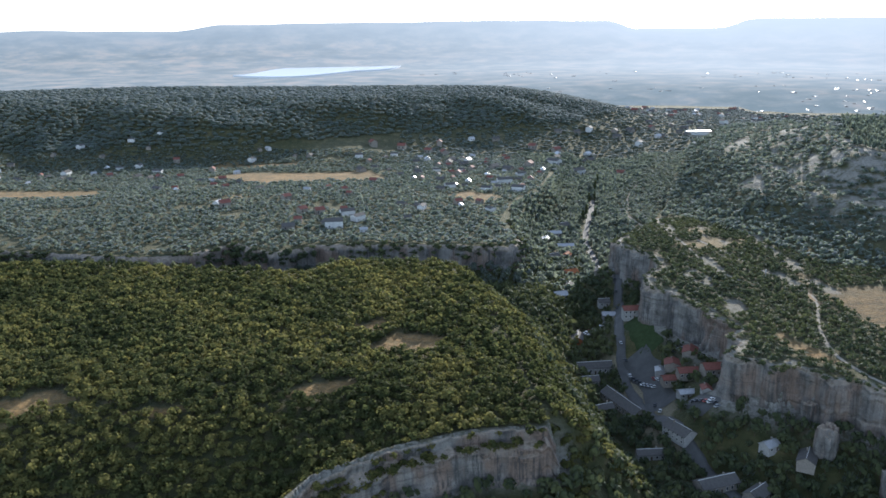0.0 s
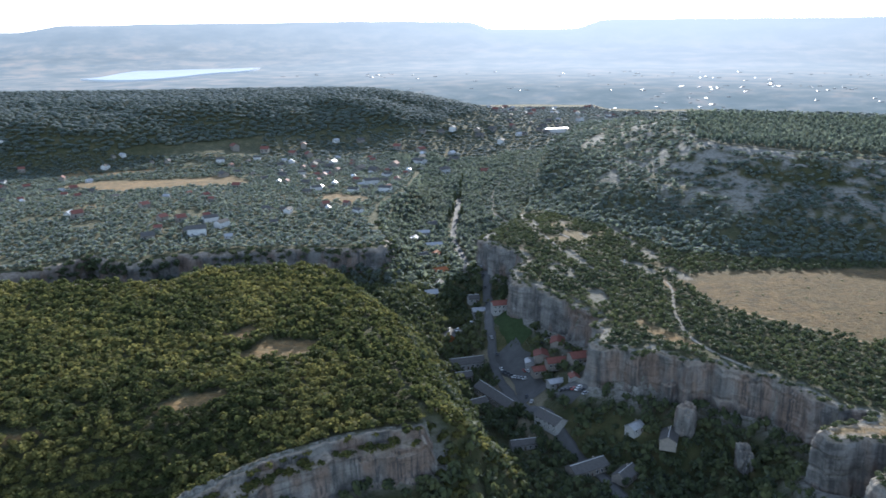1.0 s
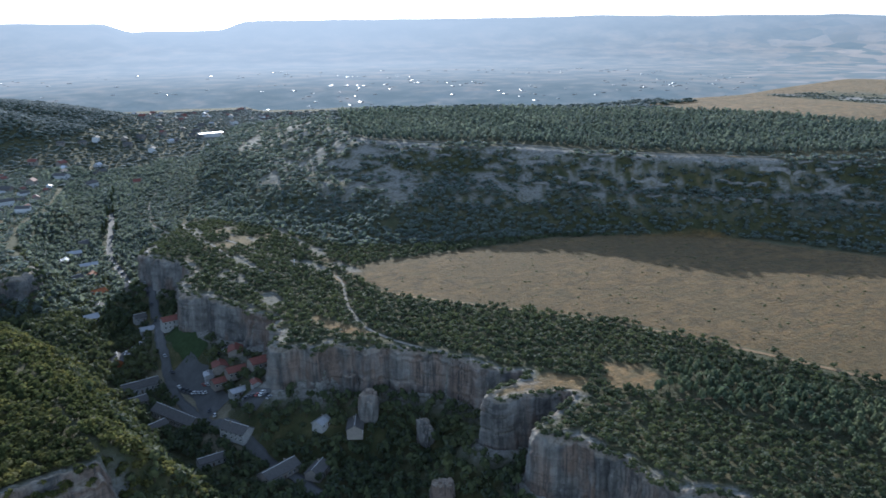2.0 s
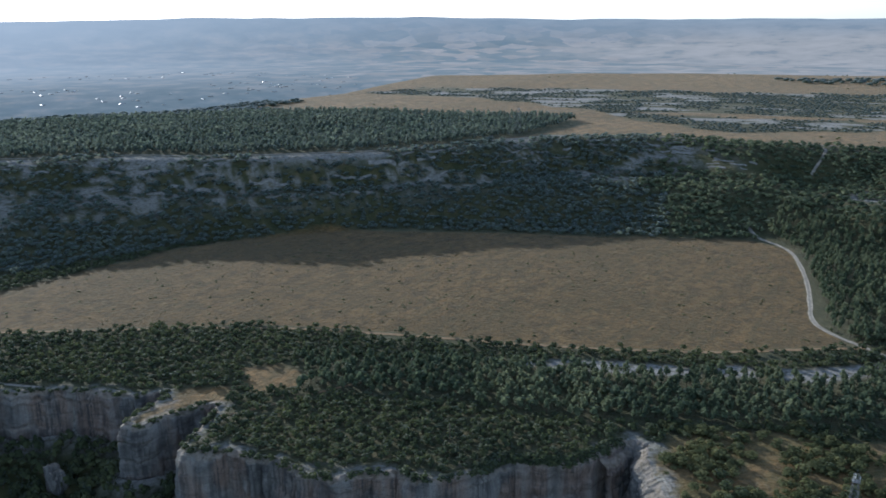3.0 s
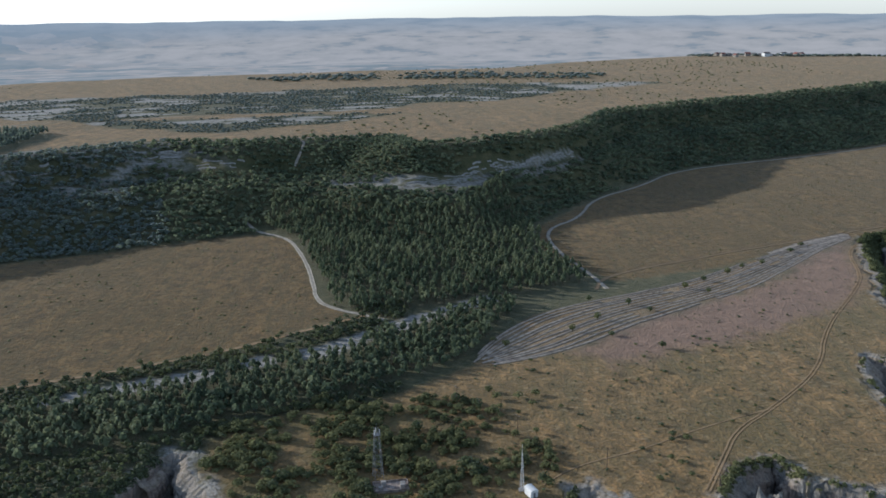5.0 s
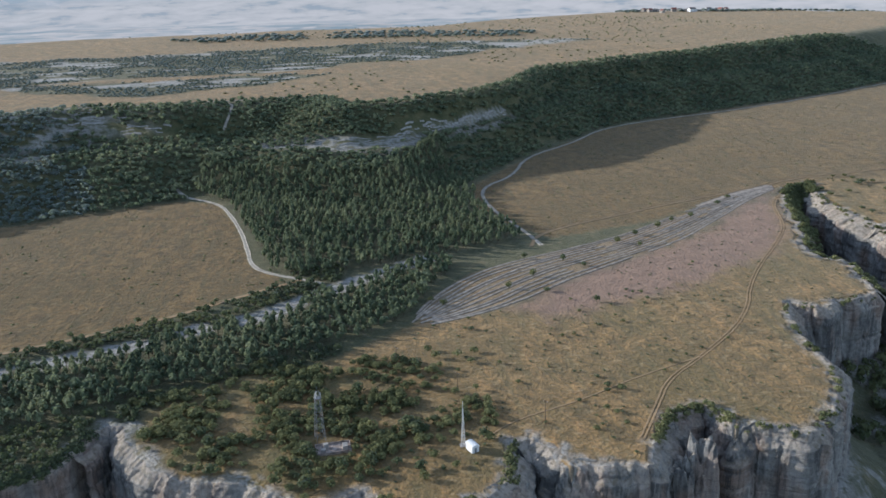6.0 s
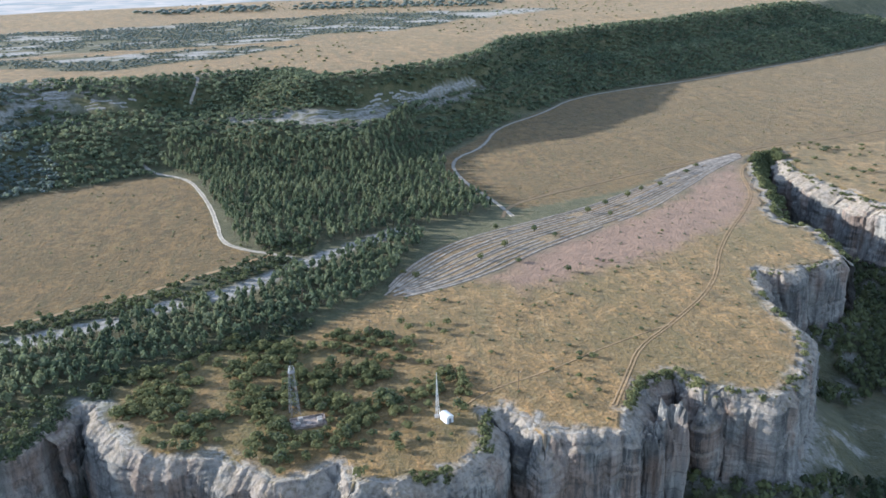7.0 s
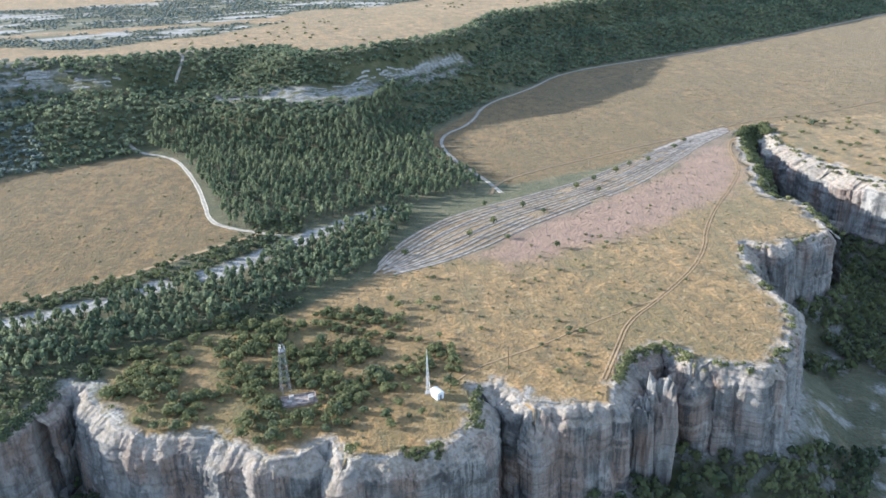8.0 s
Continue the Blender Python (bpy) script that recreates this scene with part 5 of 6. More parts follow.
def far_town():
    """Small gabled houses and sheds of the town on the far plain."""
    g = np.random.default_rng(78)
    az, r = g.uniform(-3, 52, 2200), 2380 + 1250 * g.uniform(0, 1, 2200) ** 1.2
    ok = fbm(az / 5, r / 260, 2, 79) > 0.02 - 0.14 * sstep(3100, 2400, r) * sstep(34, 26, az)
    az, r = az[ok][:260], r[ok][:260]
    n = len(az)
    base = far_height(r, az)[0] - 1
    w, d, h = g.uniform(3, 9, n), g.uniform(3, 5, n), g.uniform(1.2, 2.4, n)
    turn = g.uniform(0, np.pi, n)
    shape = np.array([(-1, -1, 0), (1, -1, 0), (1, 1, 0), (-1, 1, 0), (-1, -1, 1), (1, -1, 1), (1, 1, 1), (-1, 1, 1), (-1, 0, 1.45), (1, 0, 1.45)])
    faces = np.array([(0, 1, 5), (0, 5, 4), (2, 3, 7), (2, 7, 6), (1, 2, 6), (1, 6, 5), (3, 0, 4), (3, 4, 7), (5, 6, 9), (7, 4, 8), (4, 5, 9), (4, 9, 8), (6, 7, 8), (6, 8, 9)])
    X, Y, Z = shape[None, :, 0] * w[:, None], shape[None, :, 1] * d[:, None], shape[None, :, 2] * h[:, None] + base[:, None]
    c, s = np.cos(turn)[:, None], np.sin(turn)[:, None]
    cx, cy = r * np.sin(np.radians(az)), r * np.cos(np.radians(az))
    verts = np.stack([X * c - Y * s + cx[:, None], X * s + Y * c + cy[:, None], Z], -1).reshape(-1, 3)
    tris = (faces[None] + (np.arange(n) * 10)[:, None, None]).reshape(-1, 3)
    ob = mesh_tris("far_town", verts, tris, [PLASTER, DIM_WHITE, TIN], index=np.concatenate([np.r_[np.zeros(10, int), np.full(4, m)] for m in g.choice([1, 1, 2, 2], n)]))
    tagged(ob, "pale houses and sheds of the town on the plain", "houses", kind="stuff")


far_town()

# long hall with a glaring roof at the near end of the town
house(spot(455, 1530, 4), 44, 14, 7, 1.2, WHITE, TIN, "long white hall with a glaring tin roof", name="hall", windows=False, chimney=False)
PLOTS.append((455, 1530, 26))

# ---------------------------------------------------------------- headland: towers, hut, poles
def lattice_tower(m, height, base, top_w, name, label):
    t = holder(name, m)
    n = 8
    zs = [height * (1 - (1 - i / n) ** 1.15) for i in range(n + 1)]

    def corner(z, k):
        w = (base + (top_w - base) * z / height) / 2
        return (w * (1, -1, -1, 1)[k], w * (1, 1, -1, -1)[k], z)

    for k in range(4):
        bm = bmesh.new()
        bar(bm, corner(-0.5, k), corner(height, k), 0.09, 6, 0.06)
        part("leg", bm, STEEL, t)
    for k in range(4):
        j = (k + 1) % 4
        for a, b in zip(zs[:-1], zs[1:]):
            for p, q in ((corner(a, k), corner(b, j)), (corner(a, j), corner(b, k)), (corner(b, k), corner(b, j))):
                bm = bmesh.new()
                bar(bm, p, q, 0.03, 4)
                part("brace", bm, STEEL, t)
    bm = bmesh.new()
    box(bm, -top_w * 0.8, top_w * 0.8, -top_w * 0.8, top_w * 0.8, height - 2.6, height - 2.45)
    part("platform", bm, STEEL, t)
    for k in range(3):
        a = k * 2.1
        bm = bmesh.new()
        box(bm, -0.14, 0.14, -0.09, 0.09, height - 2.2, height - 0.4, Matrix.Rotation(a, 4, "Z") @ Matrix.Translation((top_w * 0.75, 0, 0)))
        part("antenna", bm, WHITE, t, "white panel antenna")
    bm = bmesh.new()
    bar(bm, (0, 0, height), (0, 0, height + 2.2), 0.05, 5)
    part("rod", bm, STEEL, t)
    return tagged(t, label, "tower")


lattice_tower(spot(286, 20, 20), 20.5, 3.4, 1.5, "lattice_tower", "grey steel lattice tower beside a concrete yard")
lattice_tower(spot(762, 395, 10), 27, 5.5, 1.6, "power_pylon", "grey steel power pylon on the mesa")
PLOTS.append((286, 20, 4.5))

# concrete yard with a low fence and cabinets
RUBBLE = plain("broken_stone_paving", (0.46, 0.38, 0.32), 0.95, 0.1, vary=0.65, scale=0.5)
yard = holder("compound", spot(279, 15, 8, 0.1))
bm = bmesh.new()
box(bm, -3.6, 3.6, -6.5, 6.5, -0.8, 0.25)
bevel_all(bm, 0.06)
part("slab", bm, RUBBLE, yard)
for a, b, c, d in ((-3.6, 3.6, -6.5, -6.3), (-3.6, 3.6, 6.3, 6.5), (-3.6, -3.4, -6.3, 6.3), (3.4, 3.6, -6.3, 6.3)):
    bm = bmesh.new()
    box(bm, a, b, c, d, 0.2, 0.9)
    part("fence_wall", bm, RUBBLE, yard)
for cx, cy, ch in ((-1.6, -4.2, 1.9), (0.4, -4.4, 1.6), (1.2, 2.6, 2.1), (-1.2, 3.8, 1.4)):
    bm = bmesh.new()
    box(bm, cx - 0.7, cx + 0.7, cy - 0.9, cy + 0.9, 0.25, ch)
    bevel_all(bm, 0.05)
    part("cabinet", bm, CONCRETE, yard)
tagged(yard, "pale walled concrete yard with cabinets at the tower", "compound")
PLOTS.append((279, 15, 7.5))

# white hut with a slim mast
hut = holder("equipment_hut", spot(271, -36, 25))
bm = bmesh.new()
box(bm, -2.2, 2.2, -1.5, 1.5, -0.5, 2.5)
bevel_all(bm, 0.08)
part("wall", bm, WHITE, hut)
bm = bmesh.new()
for i in range(9):
    w = math.pi * i / 8
    for x in (-2.35, 2.35):
        bm.verts.new((x, 1.65 * math.cos(w), 2.45 + 0.75 * math.sin(w)))
bm.verts.ensure_lookup_table()
for i in range(8):
    bm.faces.new([bm.verts[q] for q in (2 * i, 2 * i + 1, 2 * i + 3, 2 * i + 2)])
bm.faces.new([bm.verts[2 * i] for i in range(9)])
bm.faces.new([bm.verts[2 * i + 1] for i in range(8, -1, -1)])
part("roof", bm, WHITE, hut, "rounded white roof")
bm = bmesh.new()
box(bm, -2.26, -2.18, -0.45, 0.45, 0, 1.95)
part("door", bm, STEEL, hut)
tagged(hut, "small white equipment hut with a rounded roof", "hut")
PLOTS.append((271, -36, 4))
mast = holder("radio_mast", spot(274.5, -33, 0))
bm = bmesh.new()
for k in range(3):
    a = k * 2.094
    bar(bm, (0.9 * math.cos(a), 0.9 * math.sin(a), -0.4), (0.12 * math.cos(a), 0.12 * math.sin(a), 15.5), 0.09, 5, 0.05)
for i in range(12):
    z0, z1 = i * 1.25, (i + 1) * 1.25
    w0, w1 = 0.9 - 0.78 * z0 / 15.5, 0.9 - 0.78 * z1 / 15.5
    for k in range(3):
        a, b = k * 2.094, (k + 1) * 2.094
        bar(bm, (w0 * math.cos(a), w0 * math.sin(a), z0), (w1 * math.cos(b), w1 * math.sin(b), z1), 0.045, 4)
part("shaft", bm, WHITE, mast)
bm = bmesh.new()
bar(bm, (0, 0, 15.3), (0, 0, 18.5), 0.06, 5)
part("rod", bm, WHITE, mast)
bm = bmesh.new()
box(bm, -1.2, 1.2, -1.2, 1.2, -0.5, 0.25)
part("footing", bm, CONCRETE, mast)
tagged(mast, "slim white radio mast beside the hut", "mast")


def pole(m, high=9.0, strut=False):
    t = holder("utility_pole", m)
    bm = bmesh.new()
    bar(bm, (0, 0, -0.8), (0, 0, high), 0.17, 7, 0.11)
    part("shaft", bm, BARK, t)
    bm = bmesh.new()
    box(bm, -1.0, 1.0, -0.07, 0.07, high - 0.8, high - 0.66)
    part("crossarm", bm, BARK, t)
    for x in (-0.9, 0, 0.9):
        bm = bmesh.new()
        bar(bm, (x, 0, high - 0.66), (x, 0, high - 0.4), 0.06, 6)
        part("insulator", bm, WHITE, t)
    if strut:
        bm = bmesh.new()
        bar(bm, (2.8, 1.0, -0.5), (0, 0, high * 0.8), 0.13, 6)
        part("strut", bm, BARK, t)
    return tagged(t, "weathered wooden utility pole on the dry headland", "pole", "utility poles")


POLES = [(264, 166), (300, 110), (386, 18), (345, -12), (317, -36), (288, -67), (262, -102)]
POLES_AT = [(x, y, z_at(x, y)) for x, y in POLES]
for i, (px, py, pz) in enumerate(POLES_AT):
    pole(pose(px, py, pz, 0, 0, 40), 9.0, i in (2, 6))
    PLOTS.append((px, py, 1.2))
for (ax, ay, az_), (bx, by, bz) in zip(POLES_AT[2:-1], POLES_AT[3:]):
    span = holder("power_line")
    for off in (-0.9, 0, 0.9):
        pts = []
        for i in range(9):
            f = i / 8
            pts.append((ax + (bx - ax) * f + off * 0.7, ay + (by - ay) * f + off * 0.7, az_ + (bz - az_) * f + 8.6 - 1.4 * 4 * f * (1 - f)))
        bm = bmesh.new()
        rings = [[bm.verts.new((p[0] + 0.012 * math.cos(w), p[1] + 0.012 * math.sin(w), p[2] + 0.012 * math.sin(2 * w))) for w in (0, 2.1, 4.2)] for p in pts]
        for lo, hi in zip(rings[:-1], rings[1:]):
            for i in range(3):
                bm.faces.new((lo[i], lo[(i + 1) % 3], hi[(i + 1) % 3], hi[i]))
        part("wire", bm, CABLE, span)
    tagged(span, "thin sagging wires between the poles", "wires")

for sx, sy, sh, mat_ in ((214, 545, 4.2, WHITE), (206, 533, 2.4, TILE_ORANGE)):
    bm = bmesh.new()
    box(bm, -0.5, 0.5, -0.5, 0.5, -0.3, 0.5)
    box(bm, -0.22, 0.22, -0.22, 0.22, 0.5, sh)
    ob = part("marker_post", bm, mat_)
    ob.matrix_basis = spot(sx, sy, 30)
    tagged(ob, "white stone marker post on the open slope" if sh > 3 else "low orange marker post on the open slope", "post")


# fallen towers of rock on the valley floor
def crag(x, y, wide, high, seed):
    bm = bmesh.new()
    bmesh.ops.create_icosphere(bm, subdivisions=4, radius=1.0)
    for v in bm.verts:
        d = v.co.copy()
        f = 1 + 0.30 * noise.fractal(Vector((d.x * 1.6 + seed, d.y * 1.6, d.z * 0.5)), 0.8, 2.0, 4) + 0.10 * noise.noise(Vector((d.x * 5, d.y * 5 + seed, d.z * 2.5)))
        q = max(abs(d.x), abs(d.y), abs(d.z)) ** 0.6
        v.co = Vector((d.x / q * wide * f, d.y / q * wide * 0.85 * f, d.z / q * high * f * 0.55 + high * 0.38))
    ob = part("rock_pillar", bm, ROCK)
    ob.matrix_basis = spot(x, y, seed * 37)
    PLOTS.append((x, y, wide))
    return tagged(ob, "tall pale limestone pillar fallen from the cliff" if high < 30 else "tall limestone pinnacle that stands before the cliff", "rock", "rock pillars")


crag(179, 363, 5.0, 15, 1)
crag(196, 336, 4.5, 13, 2)
crag(178, 382, 4.0, 11, 3)
crag(177, 288, 5, 14, 4)
crag(263, -121, 7.0, 42, 9)
crag(259, -112, 4.5, 34, 6)


# single shrubs on the headland, one object each
def shrub_pattern(seed, leaves, leaf, name, kind="round"):
    g = np.random.default_rng(seed)
    t = holder(name)
    v, f, m = crown_shape(kind, leaves, seed, 0.27, trunk=False)
    ob = mesh_tris("crown", v, f, [leaf], {"tone": np.full(len(v), g.uniform(0.15, 0.85))})
    ob.parent = t
    bm = bmesh.new()
    bar(bm, (0, 0, -0.3), (0.03, 0.02, 0.75), 0.10, 6, 0.05)
    for i in range(4):
        a = i * 1.6 + seed
        bar(bm, (0.02, 0, 0.45), (0.5 * math.cos(a), 0.5 * math.sin(a), 1.1), 0.045, 4, 0.02)
    part("trunk", bm, BARK, t)
    return t


def shrubs():
    kinds = [shrub_pattern(300 + i, 90, LEAF_OLIVE if i % 4 else LEAF_DARK, "shrub") for i in range(6)]
    first = set()
    g = np.random.default_rng(19)

    def put(x, y, w, h):
        k = int(g.integers(0, 6))
        m = spot(x, y, float(g.uniform(0, 360))) @ Matrix.Diagonal((w, w, h / 2, 1))
        if k in first:
            ob = copy_thing(kinds[k], m)
            ob.matrix_basis = m
        else:
            ob = kinds[k]
            ob.matrix_basis = m
            first.add(k)
        tagged(ob, "rounded green shrub on the dry headland" if h > 1.7 else "low green shrub in the dry grass", "shrub", "shrubs of the headland")

    # marked single bushes on the open grass
    for x, y, w, h in ((357, -27, 2.2, 3.2), (352, -48, 2.4, 3.0), (321, -25, 1.5, 2.4), (312, -99, 1.8, 2.4), (309, -104, 2.0, 2.2), (301, -84, 1.3, 1.4), (279, -85, 1.8, 1.4), (364, -92, 1.2, 1.6),
                       (404, -120, 2.0, 4.2), (447, -95, 2.2, 5.2), (470, -118, 2.1, 4.8), (430, -78, 2.0, 4.4), (412, -40, 2.4, 3.2), (418, -34, 2.0, 2.6), (478, -96, 1.8, 4.2), (512, -176, 2.0, 4.6), (490, -172, 1.8, 3.8), (460, -128, 2.0, 3.0), (423, -98, 2.2, 2.8), (499, -160, 2.1, 4.6), (526, -196, 2.2, 5.0),
                       (545, -226, 2.2, 4.4), (538, -210, 1.9, 4.0), (575, -258, 2.6, 3.4), (590, -272, 2.4, 3.0), (455, -192, 1.2, 1.6), (380, -160, 1.0, 1.2), (350, -168, 1.1, 1.3), (342, -152, 1.2, 1.3), (620, -345, 3.2, 3.6),
                       (612, -352, 2.8, 3.2), (601, -352, 2.6, 3.0), (585, -350, 2.8, 3.2), (617, -394, 4.0, 3.6), (551, -389, 3.0, 3.0), (612, -388, 3.4, 3.2), (581, -424, 2.6, 2.6), (559, -380, 2.4, 2.4), (566, -402, 1.8, 1.8), (598, -410, 1.6, 1.6)):
        put(x, y, w, h)
    # loose groups on the open grass between the mast and the cliff
    xs, ys = g.uniform(258, 420, 260), g.uniform(-150, -30, 260)
    ok = (fbm(xs / 18, ys / 18, 2, 37) > 0.05) & (area_dist(xs, ys, EAST) < -5) & free(xs, ys, 0.8, False) & inside(xs, ys, HEADLAND)
    for x, y in list(zip(xs[ok], ys[ok]))[:46]:
        w = float(g.uniform(0.6, 1.6))
        put(x, y, w, w * float(g.uniform(0.9, 1.5)))
    # bushes on the meadow beyond the side canyon
    xs, ys = g.uniform(430, 640, 400), g.uniform(-430, -345, 400)
    ok = inside(xs, ys, MEADOW_S) & (area_dist(xs, ys, EAST, 60.0) < -5) & free(xs, ys, 1.0, False)
    for x, y in list(zip(xs[ok], ys[ok]))[:44]:
        w = float(g.uniform(0.8, 3.0))
        put(x, y, w, w * float(g.uniform(0.8, 1.3)))
    # thicket round the towers, thinning towards the open grass
    xs, ys = g.uniform(228, 352, 3600), g.uniform(-48, 100, 3600)
    zs = terrain(xs, ys)
    dens = 1.0 - 0.92 * sstep(12, -40, ys + fbm(xs / 20, ys / 20, 2, 9) * 34)
    dens = np.maximum(dens, 0.9 * sstep(14, 2, line_dist(xs, ys, [(292, -45), (298, -20), (318, 10), (330, 30)]) + fbm(xs / 9, ys / 9, 2, 15) * 14))
    dens = dens * sstep(-0.11, 0.03, fbm(xs / 13, ys / 13, 3, 31) + 0.03) * (1 - 0.9 * sstep(11, 6, np.hypot(xs - 270, (ys - 46) * 0.8)))
    ok = (area_dist(xs, ys, EAST) < -4) & free(xs, ys, 0.8, False) & (g.uniform(0, 1, 3600) < dens) & ~inside(xs, ys, BELT)
    done = []
    for x, y in zip(xs[ok], ys[ok]):
        if all((x - a) ** 2 + (y - b) ** 2 > 5.0 for a, b in done):
            done.append((x, y))
            if len(done) < 268:
                big = float(g.beta(1.6, 2.6))
                put(x, y, 1.2 + 2.2 * big, 1.4 + 4.4 * big)
    more = (area_dist(xs, ys, EAST) < -5) & free(xs, ys, 0.8, False) & (g.uniform(0, 1, 3600) < dens * 0.95) & ~inside(xs, ys, BELT) & (xs > 268)
    wood("thicket", "dense grey-green thicket round the towers", "scrub", xs[more][:900], ys[more][:900], (0.8, 2.4), (0.9, 4.0), ROUND_FINE, LEAF_OLIVE, 57)
    # low tussocks over the open grass
    xs, ys = g.uniform(235, 620, 900), g.uniform(-330, 10, 900)
    ok = inside(xs, ys, HEADLAND) & (area_dist(xs, ys, EAST) < -4) & free(xs, ys, 0.5, False)
    wood("tussocks", "low dark tussocks in the dry grass", "tussocks", xs[ok][:420], ys[ok][:420], (0.4, 1.1), (0.3, 1.1), ROUND_FAR, LEAF_DARK, 55, 0.05)
    xs, ys = g.uniform(240, 1000, 4200), g.uniform(-600, 510, 4200)
    ok = (inside(xs, ys, FIELD_B) | inside(xs, ys, FIELD_2)) & free(xs, ys, 0.5, False)
    wood("tussocks", "pale and dark tussocks on the dry fields", "tussocks", xs[ok][:1000], ys[ok][:1000], (0.4, 1.3), (0.25, 0.7), ROUND_DIM, LEAF_OLIVE, 56, 0.05)


shrubs()

# ---------------------------------------------------------------- woods, from the nearest to the farthest
def plant_all():
    # west plateau and its sunlit flank
    x, y = scatter(-420, 75, 175, 600, 3.7, 1)
    d = area_dist(x, y, WEST)
    ok = (d < -2.5) & free(x, y, 0.5)
    near = ok & (y < 400)
    wood("oak_scrub", "dense sunlit oak scrub over the plateau", "scrub", x[near], y[near], (1.3, 3.6), (2.0, 6.6), ROUND_FINE, LEAF_SCRUB, 2)
    ok &= y >= 400
    wood("oak_scrub", "dense sunlit oak scrub over the back of the plateau", "scrub", x[ok], y[ok], (1.3, 3.7), (2.2, 6.4), ROUND, LEAF_SCRUB, 2)
    x, y = scatter(-10, 120, 300, 700, 4.2, 3)
    d = area_dist(x, y, WEST)
    ok = (d >= 0) & (d < 48) & (y > 345) & free(x, y, 1.0, False)
    wood("oak_scrub", "sunlit oak scrub on the slope into the valley", "scrub", x[ok], y[ok], (1.6, 3.2), (3.0, 7.0), ROUND, LEAF_SCRUB, 4)
    # bushes that hold on to the ledges of the west cliff, thickest where it is broken, and to the slope of the side canyon
    g = np.random.default_rng(71)

    def beside(rim, count, far, chance):
        p = np.array(soften(rim, 2), float)
        seg = np.diff(p, axis=0)
        s = np.concatenate([[0], np.cumsum(np.hypot(*seg.T))])
        q = g.uniform(0, s[-1], count)
        q = q[g.uniform(0, 1, count) < chance(q, s[-1])]
        k = np.clip(np.searchsorted(s, q) - 1, 0, len(seg) - 1)
        n = np.stack([seg[k, 1], -seg[k, 0]], -1) / np.hypot(*seg[k].T)[:, None]
        qx, qy, out = np.interp(q, s, p[:, 0]), np.interp(q, s, p[:, 1]), g.uniform(0.5, far, len(q))
        return qx, qy, n, out

    qx, qy, n, out = beside(RIM_A, 1500, 6.5, lambda q, e: 0.12 + 0.88 * sstep(e - 45, e - 100, q))
    wood("ledge_scrub", "dark green bushes on the ledges of the cliff", "scrub", qx + n[:, 0] * out, qy + n[:, 1] * out, (1.0, 2.8), (1.4, 4.6), ROUND, LEAF_SCRUB, 72, 0.3,
         terrain(qx - n[:, 0] * 6, qy - n[:, 1] * 6) - np.where(out < 1.4, 0.8, 4.9))
    qx, qy, n, out = beside(RIM_A, 620, 1.0, lambda q, e: 0.95 * sstep(e - 65, e - 115, q))
    fall = g.uniform(8.5, 20, len(qx))
    wood("ledge_scrub", "dark green bushes that cling to the broken rock", "scrub", qx + n[:, 0] * 8.6, qy + n[:, 1] * 8.6, (1.0, 2.6), (1.4, 4.0), ROUND, LEAF_SCRUB, 74, 0.5,
         terrain(qx - n[:, 0] * 6, qy - n[:, 1] * 6) - fall)
    qx, qy, n, out = beside((RIM_CANYON[split:] + RIM_HEAD[:corner])[::-1], 900, 12.0, lambda q, e: 0.35 + 0.65 * sstep(e * 0.3, e * 0.6, q))
    wood("slope_scrub", "olive bushes on the weathered slope of the side canyon", "scrub", qx + n[:, 0] * out, qy + n[:, 1] * out, (0.9, 2.4), (1.2, 3.6), ROUND, LEAF_OLIVE, 73, 0.6,
         terrain(qx - n[:, 0] * 6, qy - n[:, 1] * 6) - out * 0.6)
    qx, qy, n, out = beside(RIM_C, 900, 7.0, lambda q, e: 0.35 + 0.5 * (np.sin(q / 37) > 0.1))
    wood("ledge_scrub", "dark bushes on the low cliff of the shelf", "scrub", qx + n[:, 0] * out, qy + n[:, 1] * out, (1.8, 4.0), (2.5, 6.5), ROUND_FAR, LEAF_DARK, 75, 0.5,
         terrain(qx - n[:, 0] * 6, qy - n[:, 1] * 6) - out * 1.6)
    qx, qy, n, out = beside(RIM_VALLEY[::-1], 700, 3.0, lambda q, e: 0.6 + 0 * q)
    wood("ledge_scrub", "dark bushes along the broken rim of the valley", "scrub", qx + n[:, 0] * (out - 1.5), qy + n[:, 1] * (out - 1.5), (0.8, 2.2), (1.0, 3.4), ROUND, LEAF_DARK, 76, 0.5,
         terrain(qx - n[:, 0] * 5, qy - n[:, 1] * 5) - np.clip(out - 1.5, 0, 9) * 0.8)
    q0 = min(range(len(RIM_HEAD)), key=lambda i: math.hypot(RIM_HEAD[i][0] - 272, RIM_HEAD[i][1] + 137))
    q1 = min(range(len(RIM_HEAD)), key=lambda i: math.hypot(RIM_HEAD[i][0] - 265, RIM_HEAD[i][1] + 103))
    for rim_, count in ((RIM_HEAD[q0:q1], 150), (RIM_HEAD[-9:] + RIM_WALL[:1], 60), (RIM_WALL[4:10], 40), (RIM_HEAD[corner:q0], 90)):
        qx, qy, n, out = beside(rim_[::-1], count, 4.5, lambda q, e: 0.8 + 0 * q)
        wood("ledge_scrub", "green bushes in the hollows of the headland cliff", "scrub", qx + n[:, 0] * (out - 3.0), qy + n[:, 1] * (out - 3.0), (0.6, 1.9), (0.8, 3.0), ROUND, LEAF_OLIVE, 77 + count, 0.4,
             terrain(qx - n[:, 0] * 5, qy - n[:, 1] * 5) - np.clip(out - 2.5, 0, 9) * 1.2)
    qx, qy, n, out = beside(RIM_CANYON[split - 4:split + 8][::-1], 420, 13.0, lambda q, e: 0.85 + 0 * q)
